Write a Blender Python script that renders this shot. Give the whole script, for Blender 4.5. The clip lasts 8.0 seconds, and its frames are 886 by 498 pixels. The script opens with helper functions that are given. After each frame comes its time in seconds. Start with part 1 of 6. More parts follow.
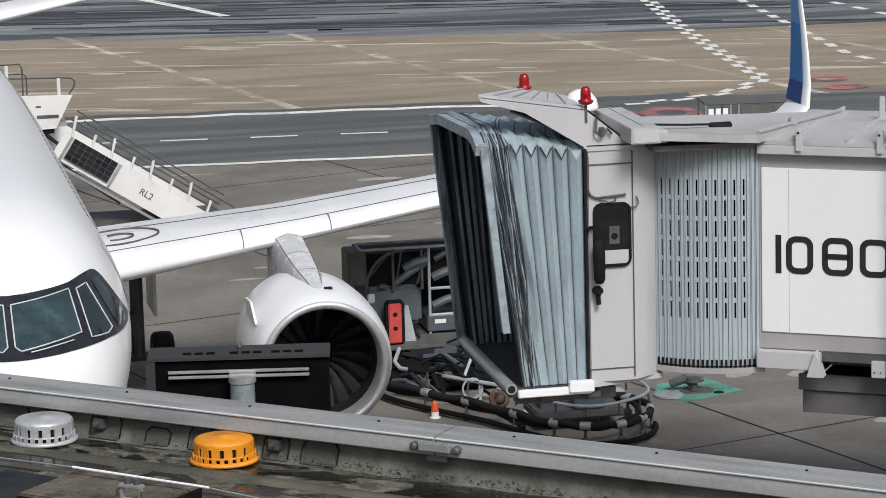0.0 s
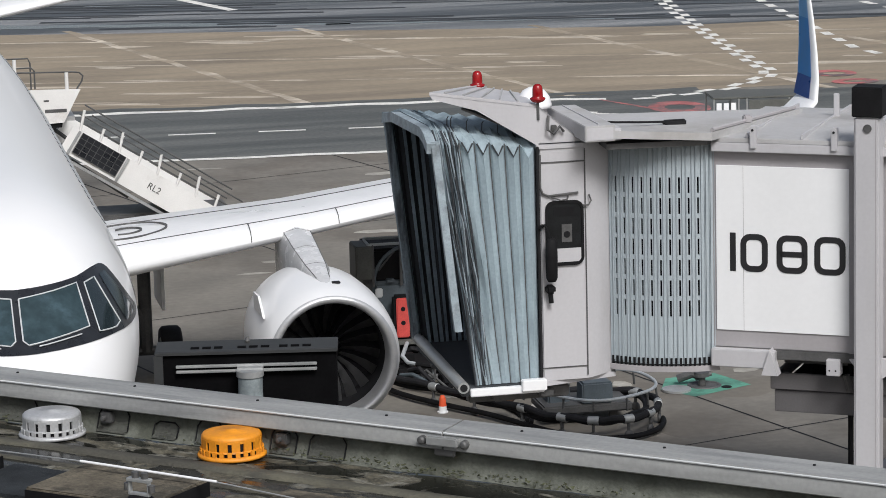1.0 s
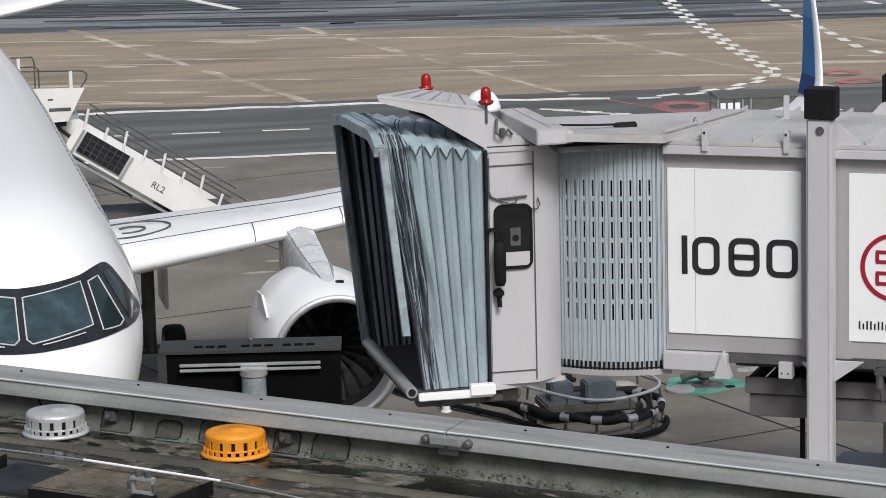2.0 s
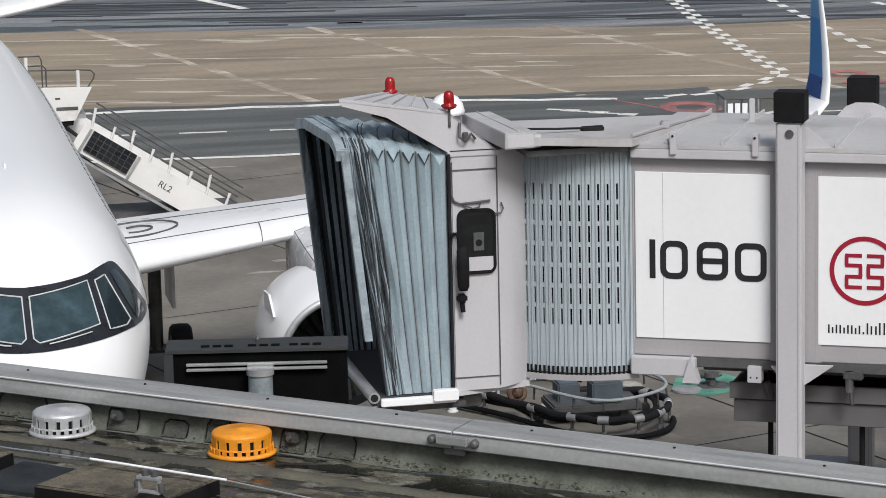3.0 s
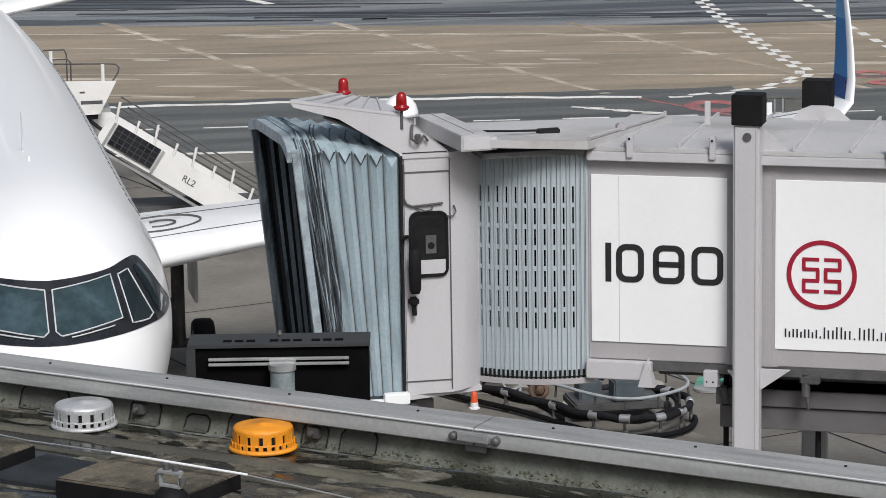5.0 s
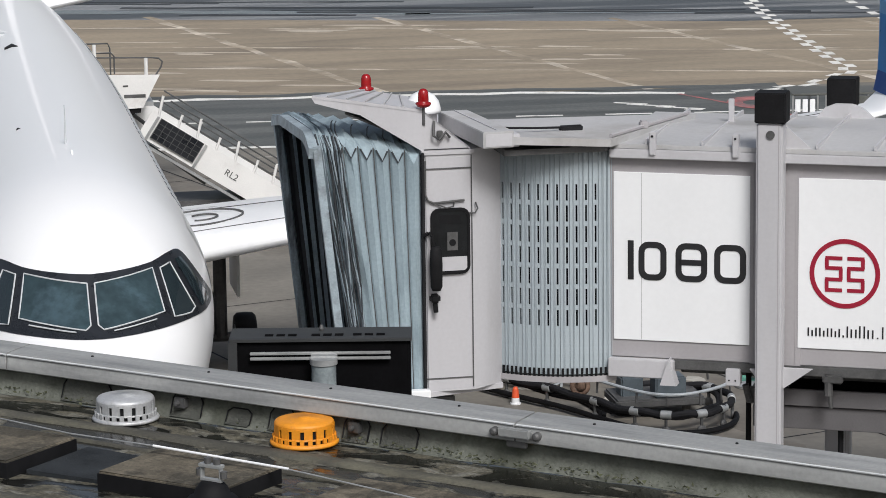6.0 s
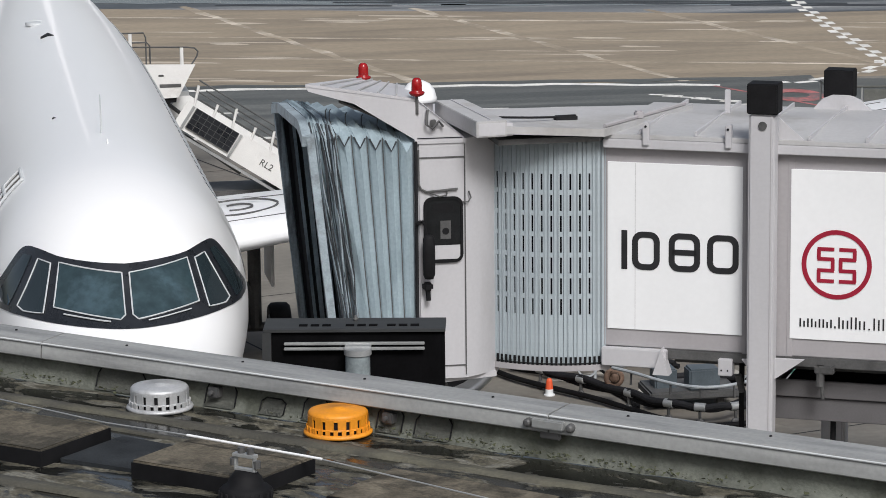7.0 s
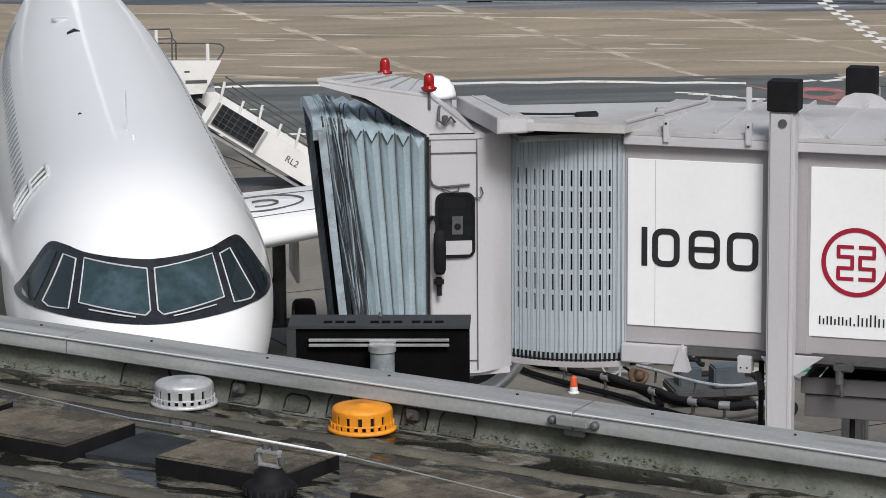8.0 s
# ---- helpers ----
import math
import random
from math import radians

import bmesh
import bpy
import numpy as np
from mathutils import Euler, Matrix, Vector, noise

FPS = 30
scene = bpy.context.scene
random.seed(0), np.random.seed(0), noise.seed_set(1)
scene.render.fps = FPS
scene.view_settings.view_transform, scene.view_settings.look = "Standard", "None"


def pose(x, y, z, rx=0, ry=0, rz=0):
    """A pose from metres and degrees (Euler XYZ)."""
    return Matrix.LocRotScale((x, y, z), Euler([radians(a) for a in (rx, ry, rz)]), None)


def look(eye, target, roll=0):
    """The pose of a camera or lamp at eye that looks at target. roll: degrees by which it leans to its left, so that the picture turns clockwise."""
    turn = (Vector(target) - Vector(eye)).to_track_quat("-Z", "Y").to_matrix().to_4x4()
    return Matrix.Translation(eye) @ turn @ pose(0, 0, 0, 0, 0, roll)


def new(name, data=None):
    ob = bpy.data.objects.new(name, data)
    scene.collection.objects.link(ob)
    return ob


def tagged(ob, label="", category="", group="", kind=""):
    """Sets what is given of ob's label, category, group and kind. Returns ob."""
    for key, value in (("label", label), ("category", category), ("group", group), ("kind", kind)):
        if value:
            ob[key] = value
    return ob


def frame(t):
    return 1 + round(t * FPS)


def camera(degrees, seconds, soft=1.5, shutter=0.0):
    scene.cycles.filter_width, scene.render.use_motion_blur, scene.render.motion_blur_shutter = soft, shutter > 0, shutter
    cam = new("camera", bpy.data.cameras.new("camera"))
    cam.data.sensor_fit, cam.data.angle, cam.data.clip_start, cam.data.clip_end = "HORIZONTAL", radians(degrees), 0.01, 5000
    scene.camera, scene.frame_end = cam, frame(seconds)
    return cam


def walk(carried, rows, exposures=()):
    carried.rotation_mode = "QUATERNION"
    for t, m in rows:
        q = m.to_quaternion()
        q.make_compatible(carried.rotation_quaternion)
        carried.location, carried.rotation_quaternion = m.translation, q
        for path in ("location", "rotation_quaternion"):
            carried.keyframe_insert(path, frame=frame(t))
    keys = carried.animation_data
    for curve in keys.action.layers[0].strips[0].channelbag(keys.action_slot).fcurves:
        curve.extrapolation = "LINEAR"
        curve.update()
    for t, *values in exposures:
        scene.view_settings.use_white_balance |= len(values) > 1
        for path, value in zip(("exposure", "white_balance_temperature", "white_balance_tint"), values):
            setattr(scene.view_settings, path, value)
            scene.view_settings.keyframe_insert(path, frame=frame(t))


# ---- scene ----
cam = camera(16.22, 8.0, soft=0.7)
EYE = Vector((-2.4, -40.0, 13.3))


def aim(yaw, pitch, roll):
    """The camera's pose from its heading (clockwise from +y), tilt and roll in degrees."""
    a, b = radians(yaw), radians(pitch)
    return look(EYE, EYE + 50 * Vector((math.sin(a) * math.cos(b), math.cos(a) * math.cos(b), math.sin(b))), roll)


PATH = [
    (0.0, aim(11.46, -10.71, -1.49)), (0.5, aim(11.39, -10.75, -1.53)), (1.0, aim(11.31, -10.81, -1.48)),
    (1.5, aim(11.27, -10.82, -1.42)), (3.0, aim(11.11, -10.82, -1.30)), (3.5, aim(10.98, -10.82, -1.15)),
    (4.0, aim(10.87, -10.87, -1.01)), (5.5, aim(10.44, -10.88, -0.78)), (6.0, aim(9.89, -10.95, -0.75)),
    (6.5, aim(9.46, -11.06, -0.63)), (7.0, aim(9.24, -11.11, -0.59)), (7.5, aim(9.00, -11.15, -0.41)),
    (8.0, aim(8.77, -11.16, -0.43)),
]
walk(cam, PATH)

# ---- sky and sun: bright, thin overcast ----
SUN_AZ, SUN_EL = 172.0, 46.0
world = bpy.data.worlds.new("sky")
scene.world = world
world.use_nodes = True
wn = world.node_tree
sky = wn.nodes.new("ShaderNodeTexSky")
sky.sky_type = "NISHITA"
sky.sun_disc = False
sky.sun_elevation, sky.sun_rotation = radians(SUN_EL), radians(SUN_AZ)
sky.air_density, sky.dust_density, sky.ozone_density = 1.0, 4.0, 1.0
veil = wn.nodes.new("ShaderNodeHueSaturation")
veil.inputs["Saturation"].default_value = 0.65
wn.links.new(sky.outputs[0], veil.inputs["Color"])
wn.links.new(veil.outputs[0], wn.nodes["Background"].inputs[0])
wn.nodes["Background"].inputs[1].default_value = 0.086
sun = new("sun", bpy.data.lights.new("sun", "SUN"))
sun.data.energy, sun.data.angle, sun.data.color = 2.4, radians(20), (0.985, 0.99, 1.0)
sx = Vector((math.sin(radians(SUN_AZ)), math.cos(radians(SUN_AZ)), math.tan(radians(SUN_EL))))
sun.matrix_world = look(sx * 60, (0, 0, 0))
scene.view_settings.exposure = 0.13


# ---- materials ----
def mat(name, color, rough=0.6, metal=0.0, var=0.12, scale=3.0, grain=40.0, bump=0.0, second=None, amount=0.45, spec=0.5,
        streak=None, coat=0.0, rvar=0.08):
    """A procedural surface: base colour varied at two scales, optional second colour in patches, fine relief."""
    m = bpy.data.materials.new(name)
    m.use_nodes = True
    t = m.node_tree
    b = t.nodes["Principled BSDF"]
    L = t.links.new
    co = t.nodes.new("ShaderNodeTexCoord").outputs["Object"]
    if streak:
        mp = t.nodes.new("ShaderNodeMapping")
        mp.inputs["Scale"].default_value = streak
        L(co, mp.inputs[0])
        src = mp.outputs[0]
    else:
        src = co
    n1, n2 = t.nodes.new("ShaderNodeTexNoise"), t.nodes.new("ShaderNodeTexNoise")
    n1.inputs["Scale"].default_value, n1.inputs["Detail"].default_value = scale, 6
    n2.inputs["Scale"].default_value, n2.inputs["Detail"].default_value = grain, 3
    L(src, n1.inputs["Vector"]), L(co, n2.inputs["Vector"])
    r1 = t.nodes.new("ShaderNodeMapRange")
    r1.inputs[1].default_value, r1.inputs[2].default_value = 0.3, 0.7
    r1.inputs[3].default_value, r1.inputs[4].default_value = 1 - var, 1 + var
    L(n1.outputs[0], r1.inputs[0])
    r2 = t.nodes.new("ShaderNodeMapRange")
    r2.inputs[1].default_value, r2.inputs[2].default_value = 0.3, 0.7
    r2.inputs[3].default_value, r2.inputs[4].default_value = 1 - var * 0.5, 1 + var * 0.5
    L(n2.outputs[0], r2.inputs[0])
    mul = t.nodes.new("ShaderNodeMath")
    mul.operation = "MULTIPLY"
    L(r1.outputs[0], mul.inputs[0]), L(r2.outputs[0], mul.inputs[1])
    mx = t.nodes.new("ShaderNodeMix")
    mx.data_type = "RGBA"
    mx.inputs["A"].default_value = (*color, 1)
    mx.inputs["B"].default_value = (*(second or color), 1)
    mx.inputs["Factor"].default_value = 0.0
    if second:
        n3 = t.nodes.new("ShaderNodeTexNoise")
        n3.inputs["Scale"].default_value, n3.inputs["Detail"].default_value = scale * 0.6, 8
        n3.inputs["Roughness"].default_value = 0.65
        L(src, n3.inputs["Vector"])
        r3 = t.nodes.new("ShaderNodeMapRange")
        r3.inputs[1].default_value, r3.inputs[2].default_value = 0.62 - amount * 0.3, 0.72 - amount * 0.25
        L(n3.outputs[0], r3.inputs[0])
        L(r3.outputs[0], mx.inputs["Factor"])
    vm = t.nodes.new("ShaderNodeVectorMath")
    vm.operation = "SCALE"
    L(mx.outputs["Result"], vm.inputs[0]), L(mul.outputs[0], vm.inputs["Scale"])
    L(vm.outputs[0], b.inputs["Base Color"])
    rr = t.nodes.new("ShaderNodeMapRange")
    rr.inputs[1].default_value, rr.inputs[2].default_value = 0.3, 0.7
    rr.inputs[3].default_value, rr.inputs[4].default_value = max(0.03, rough - rvar), min(1, rough + rvar)
    L(n1.outputs[0], rr.inputs[0]), L(rr.outputs[0], b.inputs["Roughness"])
    b.inputs["Metallic"].default_value = metal
    b.inputs["Specular IOR Level"].default_value = spec
    b.inputs["Coat Weight"].default_value = coat
    b.inputs["Coat Roughness"].default_value = 0.08
    if bump:
        bp = t.nodes.new("ShaderNodeBump")
        bp.inputs["Strength"].default_value, bp.inputs["Distance"].default_value = bump, 0.01
        L(n2.outputs[0], bp.inputs["Height"]), L(bp.outputs[0], b.inputs["Normal"])
    return m


def glass_mat(name, color, rough=0.03, alpha=0.0):
    m = bpy.data.materials.new(name)
    m.use_nodes = True
    b = m.node_tree.nodes["Principled BSDF"]
    b.inputs["Base Color"].default_value = (*color, 1)
    b.inputs["Roughness"].default_value = rough
    b.inputs["Specular IOR Level"].default_value = 0.8
    b.inputs["Transmission Weight"].default_value = alpha
    b.inputs["IOR"].default_value = 1.45
    return m


M_CONCRETE = mat("apron concrete", (0.185, 0.172, 0.15), 0.8, var=0.18, scale=0.5, grain=6, bump=0.2, second=(0.15, 0.135, 0.115), amount=0.5)
M_TAN = mat("tan concrete", (0.28, 0.232, 0.17), 0.85, var=0.15, scale=0.3, grain=4, bump=0.2, second=(0.225, 0.187, 0.14), amount=0.5, streak=(0.45, 2.2, 1))
M_ASPHALT = mat("road asphalt", (0.083, 0.089, 0.086), 0.7, var=0.3, scale=0.3, grain=8, bump=0.2, second=(0.125, 0.13, 0.124), amount=0.5, streak=(0.25, 2.6, 1))
M_WET = mat("wet asphalt", (0.055, 0.058, 0.06), 0.4, var=0.45, scale=0.2, grain=6, bump=0.1, second=(0.24, 0.24, 0.24), amount=0.5, streak=(0.2, 2.6, 1))
M_LINE = mat("road paint white", (0.72, 0.71, 0.67), 0.7, var=0.2, scale=2, grain=10, second=(0.4, 0.38, 0.35), amount=0.2)
M_REDPAINT = mat("road paint red", (0.40, 0.13, 0.125), 0.7, var=0.3, scale=1.5, grain=10, second=(0.16, 0.12, 0.12), amount=0.55)
M_GREEN = mat("green ground paint", (0.10, 0.30, 0.22), 0.7, var=0.2, scale=2, grain=14, second=(0.07, 0.18, 0.14), amount=0.4)
M_WHITE = mat("white aircraft paint", (0.845, 0.85, 0.855), 0.36, var=0.006, scale=1.2, grain=8, coat=0.3, rvar=0.03)
M_WINGGREY = mat("wing paint", (0.80, 0.805, 0.81), 0.35, var=0.04, scale=1.0, grain=10)
M_PYLON = mat("grey pylon fairing", (0.60, 0.605, 0.61), 0.25, var=0.1, scale=3, grain=20)
M_LIP = mat("bare metal lip", (0.60, 0.61, 0.62), 0.42, metal=0.6, var=0.08, scale=3, grain=30)
M_DARK = mat("dark rubber", (0.016, 0.016, 0.018), 0.75, spec=0.2, var=0.3, scale=4, grain=30)
M_BLACK = mat("black paint", (0.008, 0.008, 0.009), 0.7, spec=0.18, var=0.3, scale=5, grain=30)
M_FAN = mat("fan blade titanium", (0.22, 0.22, 0.225), 0.4, metal=0.6, var=0.15, scale=5, grain=30)
M_MASK = mat("black window surround", (0.018, 0.02, 0.024), 0.3, var=0.2, scale=4, grain=30)
M_SEAL = mat("light window seal", (0.55, 0.57, 0.58), 0.5, var=0.08)
M_COCKPIT2 = glass_mat("dark side glass", (0.02, 0.03, 0.035), 0.05)
M_COCKPIT = mat("cockpit glass", (0.03, 0.052, 0.06), 0.06, var=0.3, scale=2.5, grain=9, second=(0.045, 0.075, 0.09), amount=0.4, spec=0.7, rvar=0.02)
M_BRIDGE = mat("light grey bridge paint", (0.485, 0.48, 0.497), 0.5, var=0.05, scale=0.9, grain=20, second=(0.44, 0.43, 0.437), amount=0.2, streak=(1.5, 1.5, 0.35))
M_BRIDGE2 = mat("mauve grey bridge paint", (0.36, 0.345, 0.355), 0.5, var=0.06, scale=0.9, grain=20, streak=(1.5, 1.5, 0.4))
M_ROOFG = mat("bridge roof paint", (0.43, 0.427, 0.43), 0.55, var=0.08, scale=0.8, grain=14, second=(0.35, 0.34, 0.33), amount=0.35)
M_PANEL = mat("white advert panel", (0.83, 0.84, 0.85), 0.4, var=0.025, scale=0.8, grain=14)
M_INK = mat("black lettering", (0.018, 0.018, 0.02), 0.5, var=0.1)
M_LOGO = mat("crimson emblem", (0.30, 0.008, 0.03), 0.5, var=0.06)
M_BELLOWS = mat("blue grey bellows cloth", (0.30, 0.375, 0.415), 0.65, var=0.14, scale=2.0, grain=22, bump=0.25, second=(0.24, 0.305, 0.34), amount=0.45, streak=(2, 2, 0.5))
# Darker copy of the bellows cloth; the shade of folds is its colour.
M_BELFOLD = mat("bellows cloth darkened as shade", (0.15, 0.19, 0.22), 0.7, var=0.3, scale=4, grain=30, bump=0.3, second=(0.07, 0.085, 0.1), amount=0.5, streak=(4, 4, 0.6))
# Near-black for the cab floor and for shade painted on bellows parts.
M_BELDARK = mat("near-black bellows shade and floor", (0.035, 0.04, 0.046), 0.8, var=0.25, scale=3, grain=25)
M_BELEDGE = mat("worn bellows edge", (0.28, 0.335, 0.37), 0.6, var=0.2, scale=6, grain=40, second=(0.2, 0.23, 0.25), amount=0.35)
M_SLAT = mat("curtain slat enamel", (0.37, 0.42, 0.45), 0.45, var=0.07, scale=2.5, grain=25, streak=(3, 3, 0.4))
M_STEEL = mat("galvanised steel", (0.42, 0.43, 0.43), 0.45, metal=0.5, var=0.12, scale=5, grain=40)
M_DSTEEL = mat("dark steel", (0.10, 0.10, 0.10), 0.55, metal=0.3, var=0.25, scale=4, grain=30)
M_MATT = mat("matt black enamel", (0.0045, 0.0045, 0.005), 0.9, spec=0.04, var=0.3, scale=5)
M_RED = mat("red lamp plastic", (0.28, 0.006, 0.008), 0.2, var=0.15, scale=9)
M_REDBOX = mat("red steel box", (0.55, 0.07, 0.06), 0.5, var=0.15, scale=5)
M_ORANGE = mat("orange vent plastic", (0.72, 0.27, 0.015), 0.5, var=0.12, scale=9, grain=60, second=(0.5, 0.2, 0.03), amount=0.25)
M_VENT = mat("aluminium vent cap", (0.50, 0.51, 0.52), 0.42, metal=0.35, var=0.14, scale=9, grain=60, second=(0.33, 0.33, 0.33), amount=0.3)
M_FELT = mat("weathered roofing felt", (0.065, 0.062, 0.05), 0.75, var=0.3, scale=2.2, grain=60, bump=0.5, second=(0.10, 0.095, 0.07), amount=0.5)
M_FELT3 = mat("grey felt patch", (0.145, 0.15, 0.132), 0.85, var=0.2, scale=6, grain=60, bump=0.4)
M_FELT2 = mat("mossy kerb felt", (0.125, 0.132, 0.112), 0.85, var=0.25, scale=4, grain=50, bump=0.5, second=(0.075, 0.08, 0.062), amount=0.45)
M_COPING = mat("aluminium coping", (0.29, 0.295, 0.29), 0.55, metal=0.1, var=0.16, scale=3.5, grain=40, second=(0.225, 0.23, 0.23), amount=0.45, streak=(0.4, 4, 4))
M_STAIR = mat("white stair truck paint", (0.74, 0.735, 0.72), 0.5, var=0.05, scale=1.5, second=(0.6, 0.58, 0.56), amount=0.15)
M_MESH = mat("black stair panel", (0.012, 0.014, 0.018), 0.3, var=0.2)
M_BLUE1 = mat("light blue tip paint", (0.25, 0.56, 0.86), 0.35, var=0.05)
M_BLUE2 = mat("mid blue tip paint", (0.085, 0.37, 0.76), 0.35, var=0.05)
M_BLUE3 = mat("dark blue tip paint", (0.025, 0.10, 0.38), 0.35, var=0.05)


# ---- building helpers ----
def mesh_of(name, bm, material, smooth=False):
    bmesh.ops.recalc_face_normals(bm, faces=bm.faces)
    me = bpy.data.meshes.new(name)
    bm.to_mesh(me)
    bm.free()
    for m in (material if isinstance(material, (list, tuple)) else [material]):
        me.materials.append(m)
    if smooth:
        for p in me.polygons:
            p.use_smooth = True
        if smooth != "all":
            me.set_sharp_from_angle(angle=radians(35))
    return me


def part(name, bm, material, parent, label="", smooth=False):
    """Links a bmesh as one mesh object under a thing or a part."""
    ob = new(name, mesh_of(name, bm, material, smooth))
    ob.parent = parent
    return tagged(ob, label)


def thing(name, label, category, at=None, group="", kind=""):
    ob = new(name)
    ob.empty_display_size = 0.2
    if at is not None:
        ob.matrix_basis = at
    return tagged(ob, label, category, group, kind)


def solid(name, bm, material, label, category="", kind="", group="", smooth=False):
    return tagged(new(name, mesh_of(name, bm, material, smooth)), label, category, group, kind)


def box(bm, lo, hi, bevel=0.0, m=None):
    """A box from corner lo to corner hi, with bevelled edges."""
    lo, hi = Vector(lo), Vector(hi)
    g = bmesh.ops.create_cube(bm, size=1)
    vs = g["verts"]
    bmesh.ops.scale(bm, vec=hi - lo, verts=vs)
    bmesh.ops.translate(bm, vec=(lo + hi) / 2, verts=vs)
    if bevel:
        es = {e for v in vs for e in v.link_edges}
        r = bmesh.ops.bevel(bm, geom=list(es), offset=bevel, segments=2, affect="EDGES")
        vs = list({v for f in r["faces"] for v in f.verts} | {v for v in vs if v.is_valid})
    if m is not None:
        bmesh.ops.transform(bm, matrix=m, verts=vs)
    return vs


def tube(bm, points, radius, sides=8, caps=True):
    """A round bar along a line of points; radius may be one number or one per point."""
    pts = [Vector(p) for p in points]
    rings = []
    for i, p in enumerate(pts):
        d = (pts[min(i + 1, len(pts) - 1)] - pts[max(i - 1, 0)]).normalized()
        a = d.orthogonal().normalized() if i == 0 else (a - d * a.dot(d)).normalized()
        b = d.cross(a)
        r = radius[i] if isinstance(radius, (list, tuple)) else radius
        rings.append([bm.verts.new(p + (a * math.cos(k * math.tau / sides) + b * math.sin(k * math.tau / sides)) * r) for k in range(sides)])
    for q, w in zip(rings, rings[1:]):
        for k in range(sides):
            bm.faces.new((q[k], q[(k + 1) % sides], w[(k + 1) % sides], w[k]))
    if caps:
        bm.faces.new(rings[0][::-1])
        bm.faces.new(rings[-1])


def lathe(bm, profile, axis="z", at=(0, 0, 0), sides=24, a0=0.0, a1=math.tau):
    """A turned body: profile of (radius, height) along an axis."""
    full = abs(a1 - a0 - math.tau) < 1e-6
    n = sides if full else sides + 1
    rings = []
    for r, h in profile:
        ring = []
        for k in range(n):
            a = a0 + (a1 - a0) * k / sides
            c, s = math.cos(a) * r, math.sin(a) * r
            v = {"z": (c, s, h), "y": (c, h, s), "x": (h, c, s)}[axis]
            ring.append(bm.verts.new(Vector(v) + Vector(at)))
        rings.append(ring)
    for q, w in zip(rings, rings[1:]):
        for k in range(n if full else n - 1):
            bm.faces.new((q[k], q[(k + 1) % n], w[(k + 1) % n], w[k]))
    return rings


def prism(bm, outline, lo, hi, axis="z"):
    """A flat outline drawn out from lo to hi along an axis."""
    def at(p, h):
        return {"z": (p[0], p[1], h), "y": (p[0], h, p[1]), "x": (h, p[0], p[1])}[axis]
    a = [bm.verts.new(at(p, lo)) for p in outline]
    b = [bm.verts.new(at(p, hi)) for p in outline]
    bm.faces.new(a[::-1])
    bm.faces.new(b)
    n = len(outline)
    for i in range(n):
        bm.faces.new((a[i], a[(i + 1) % n], b[(i + 1) % n], b[i]))


def sheet(bm, outline, z, m=0):
    f = bm.faces.new([bm.verts.new((x, y, z)) for x, y in outline])
    f.material_index = m


def B():
    return bmesh.new()
# ---- ground ----
bm = B()
sheet(bm, [(-900, -120), (1200, -120), (1200, 2500), (-900, 2500)], 0)
solid("ground", bm, M_CONCRETE, "grey jointed concrete apron with damp stains", "ground", kind="structure")


def far_edge(x):
    return 76.0 - 0.31 * x if x < 27 else 67.6 - 0.06 * (x - 27)


bm = B()
sheet(bm, [(-150, 71), (6.4, 52.9), (16, 51.8), (24, 51.2), (30, 51.2), (60, 45), (200, 36), (200, 60), (27, far_edge(27)), (-150, far_edge(-150))], 0.004)
solid("pavement", bm, M_TAN, "tan concrete taxi apron with pale joints", "pavement", kind="structure")
bm = B()
sheet(bm, [(-150, far_edge(-150)), (27, far_edge(27)), (200, 58), (900, 200), (900, 900), (-600, 900)], 0.004)
solid("road_1", bm, M_WET, "wet dark asphalt taxiway with pale streaks", "taxiway", kind="structure")
bm = B()
sheet(bm, [(-150, 61.5), (6.4, 43.2), (14.5, 42.5), (40, 40.4), (40, 46), (30, 49.6), (24, 51.1), (16, 51.7), (6.4, 52.8), (-150, 71)], 0.008)
solid("road_2", bm, M_ASPHALT, "dark asphalt service road with white edge lines", "road", kind="structure")


def strip(bm, pts, w, z, wav=0.0):
    """A painted line of width w along points, with a slightly uneven edge."""
    P = [Vector((x, y)) for x, y in pts]
    fine = []
    for a, b in zip(P, P[1:]):
        n = max(1, int((b - a).length / 1.2))
        fine += [a.lerp(b, k / n) for k in range(n)]
    fine.append(P[-1])
    rows = []
    for i, p in enumerate(fine):
        d = (fine[min(i + 1, len(fine) - 1)] - fine[max(i - 1, 0)]).normalized()
        nrm = Vector((-d.y, d.x))
        j = wav * math.sin(i * 2.3)
        k = w / 2 * (1 + random.uniform(-0.25, 0.25) * (wav > 0))
        rows.append((bm.verts.new((*(p + nrm * (k + j)), z)), bm.verts.new((*(p - nrm * (k - j)), z))))
    for q, w2 in zip(rows, rows[1:]):
        bm.faces.new((q[0], q[1], w2[1], w2[0]))


def paint(name, label, material=None):
    return lambda bm: solid(name, bm, material or M_LINE, label, "road marking", kind="structure")


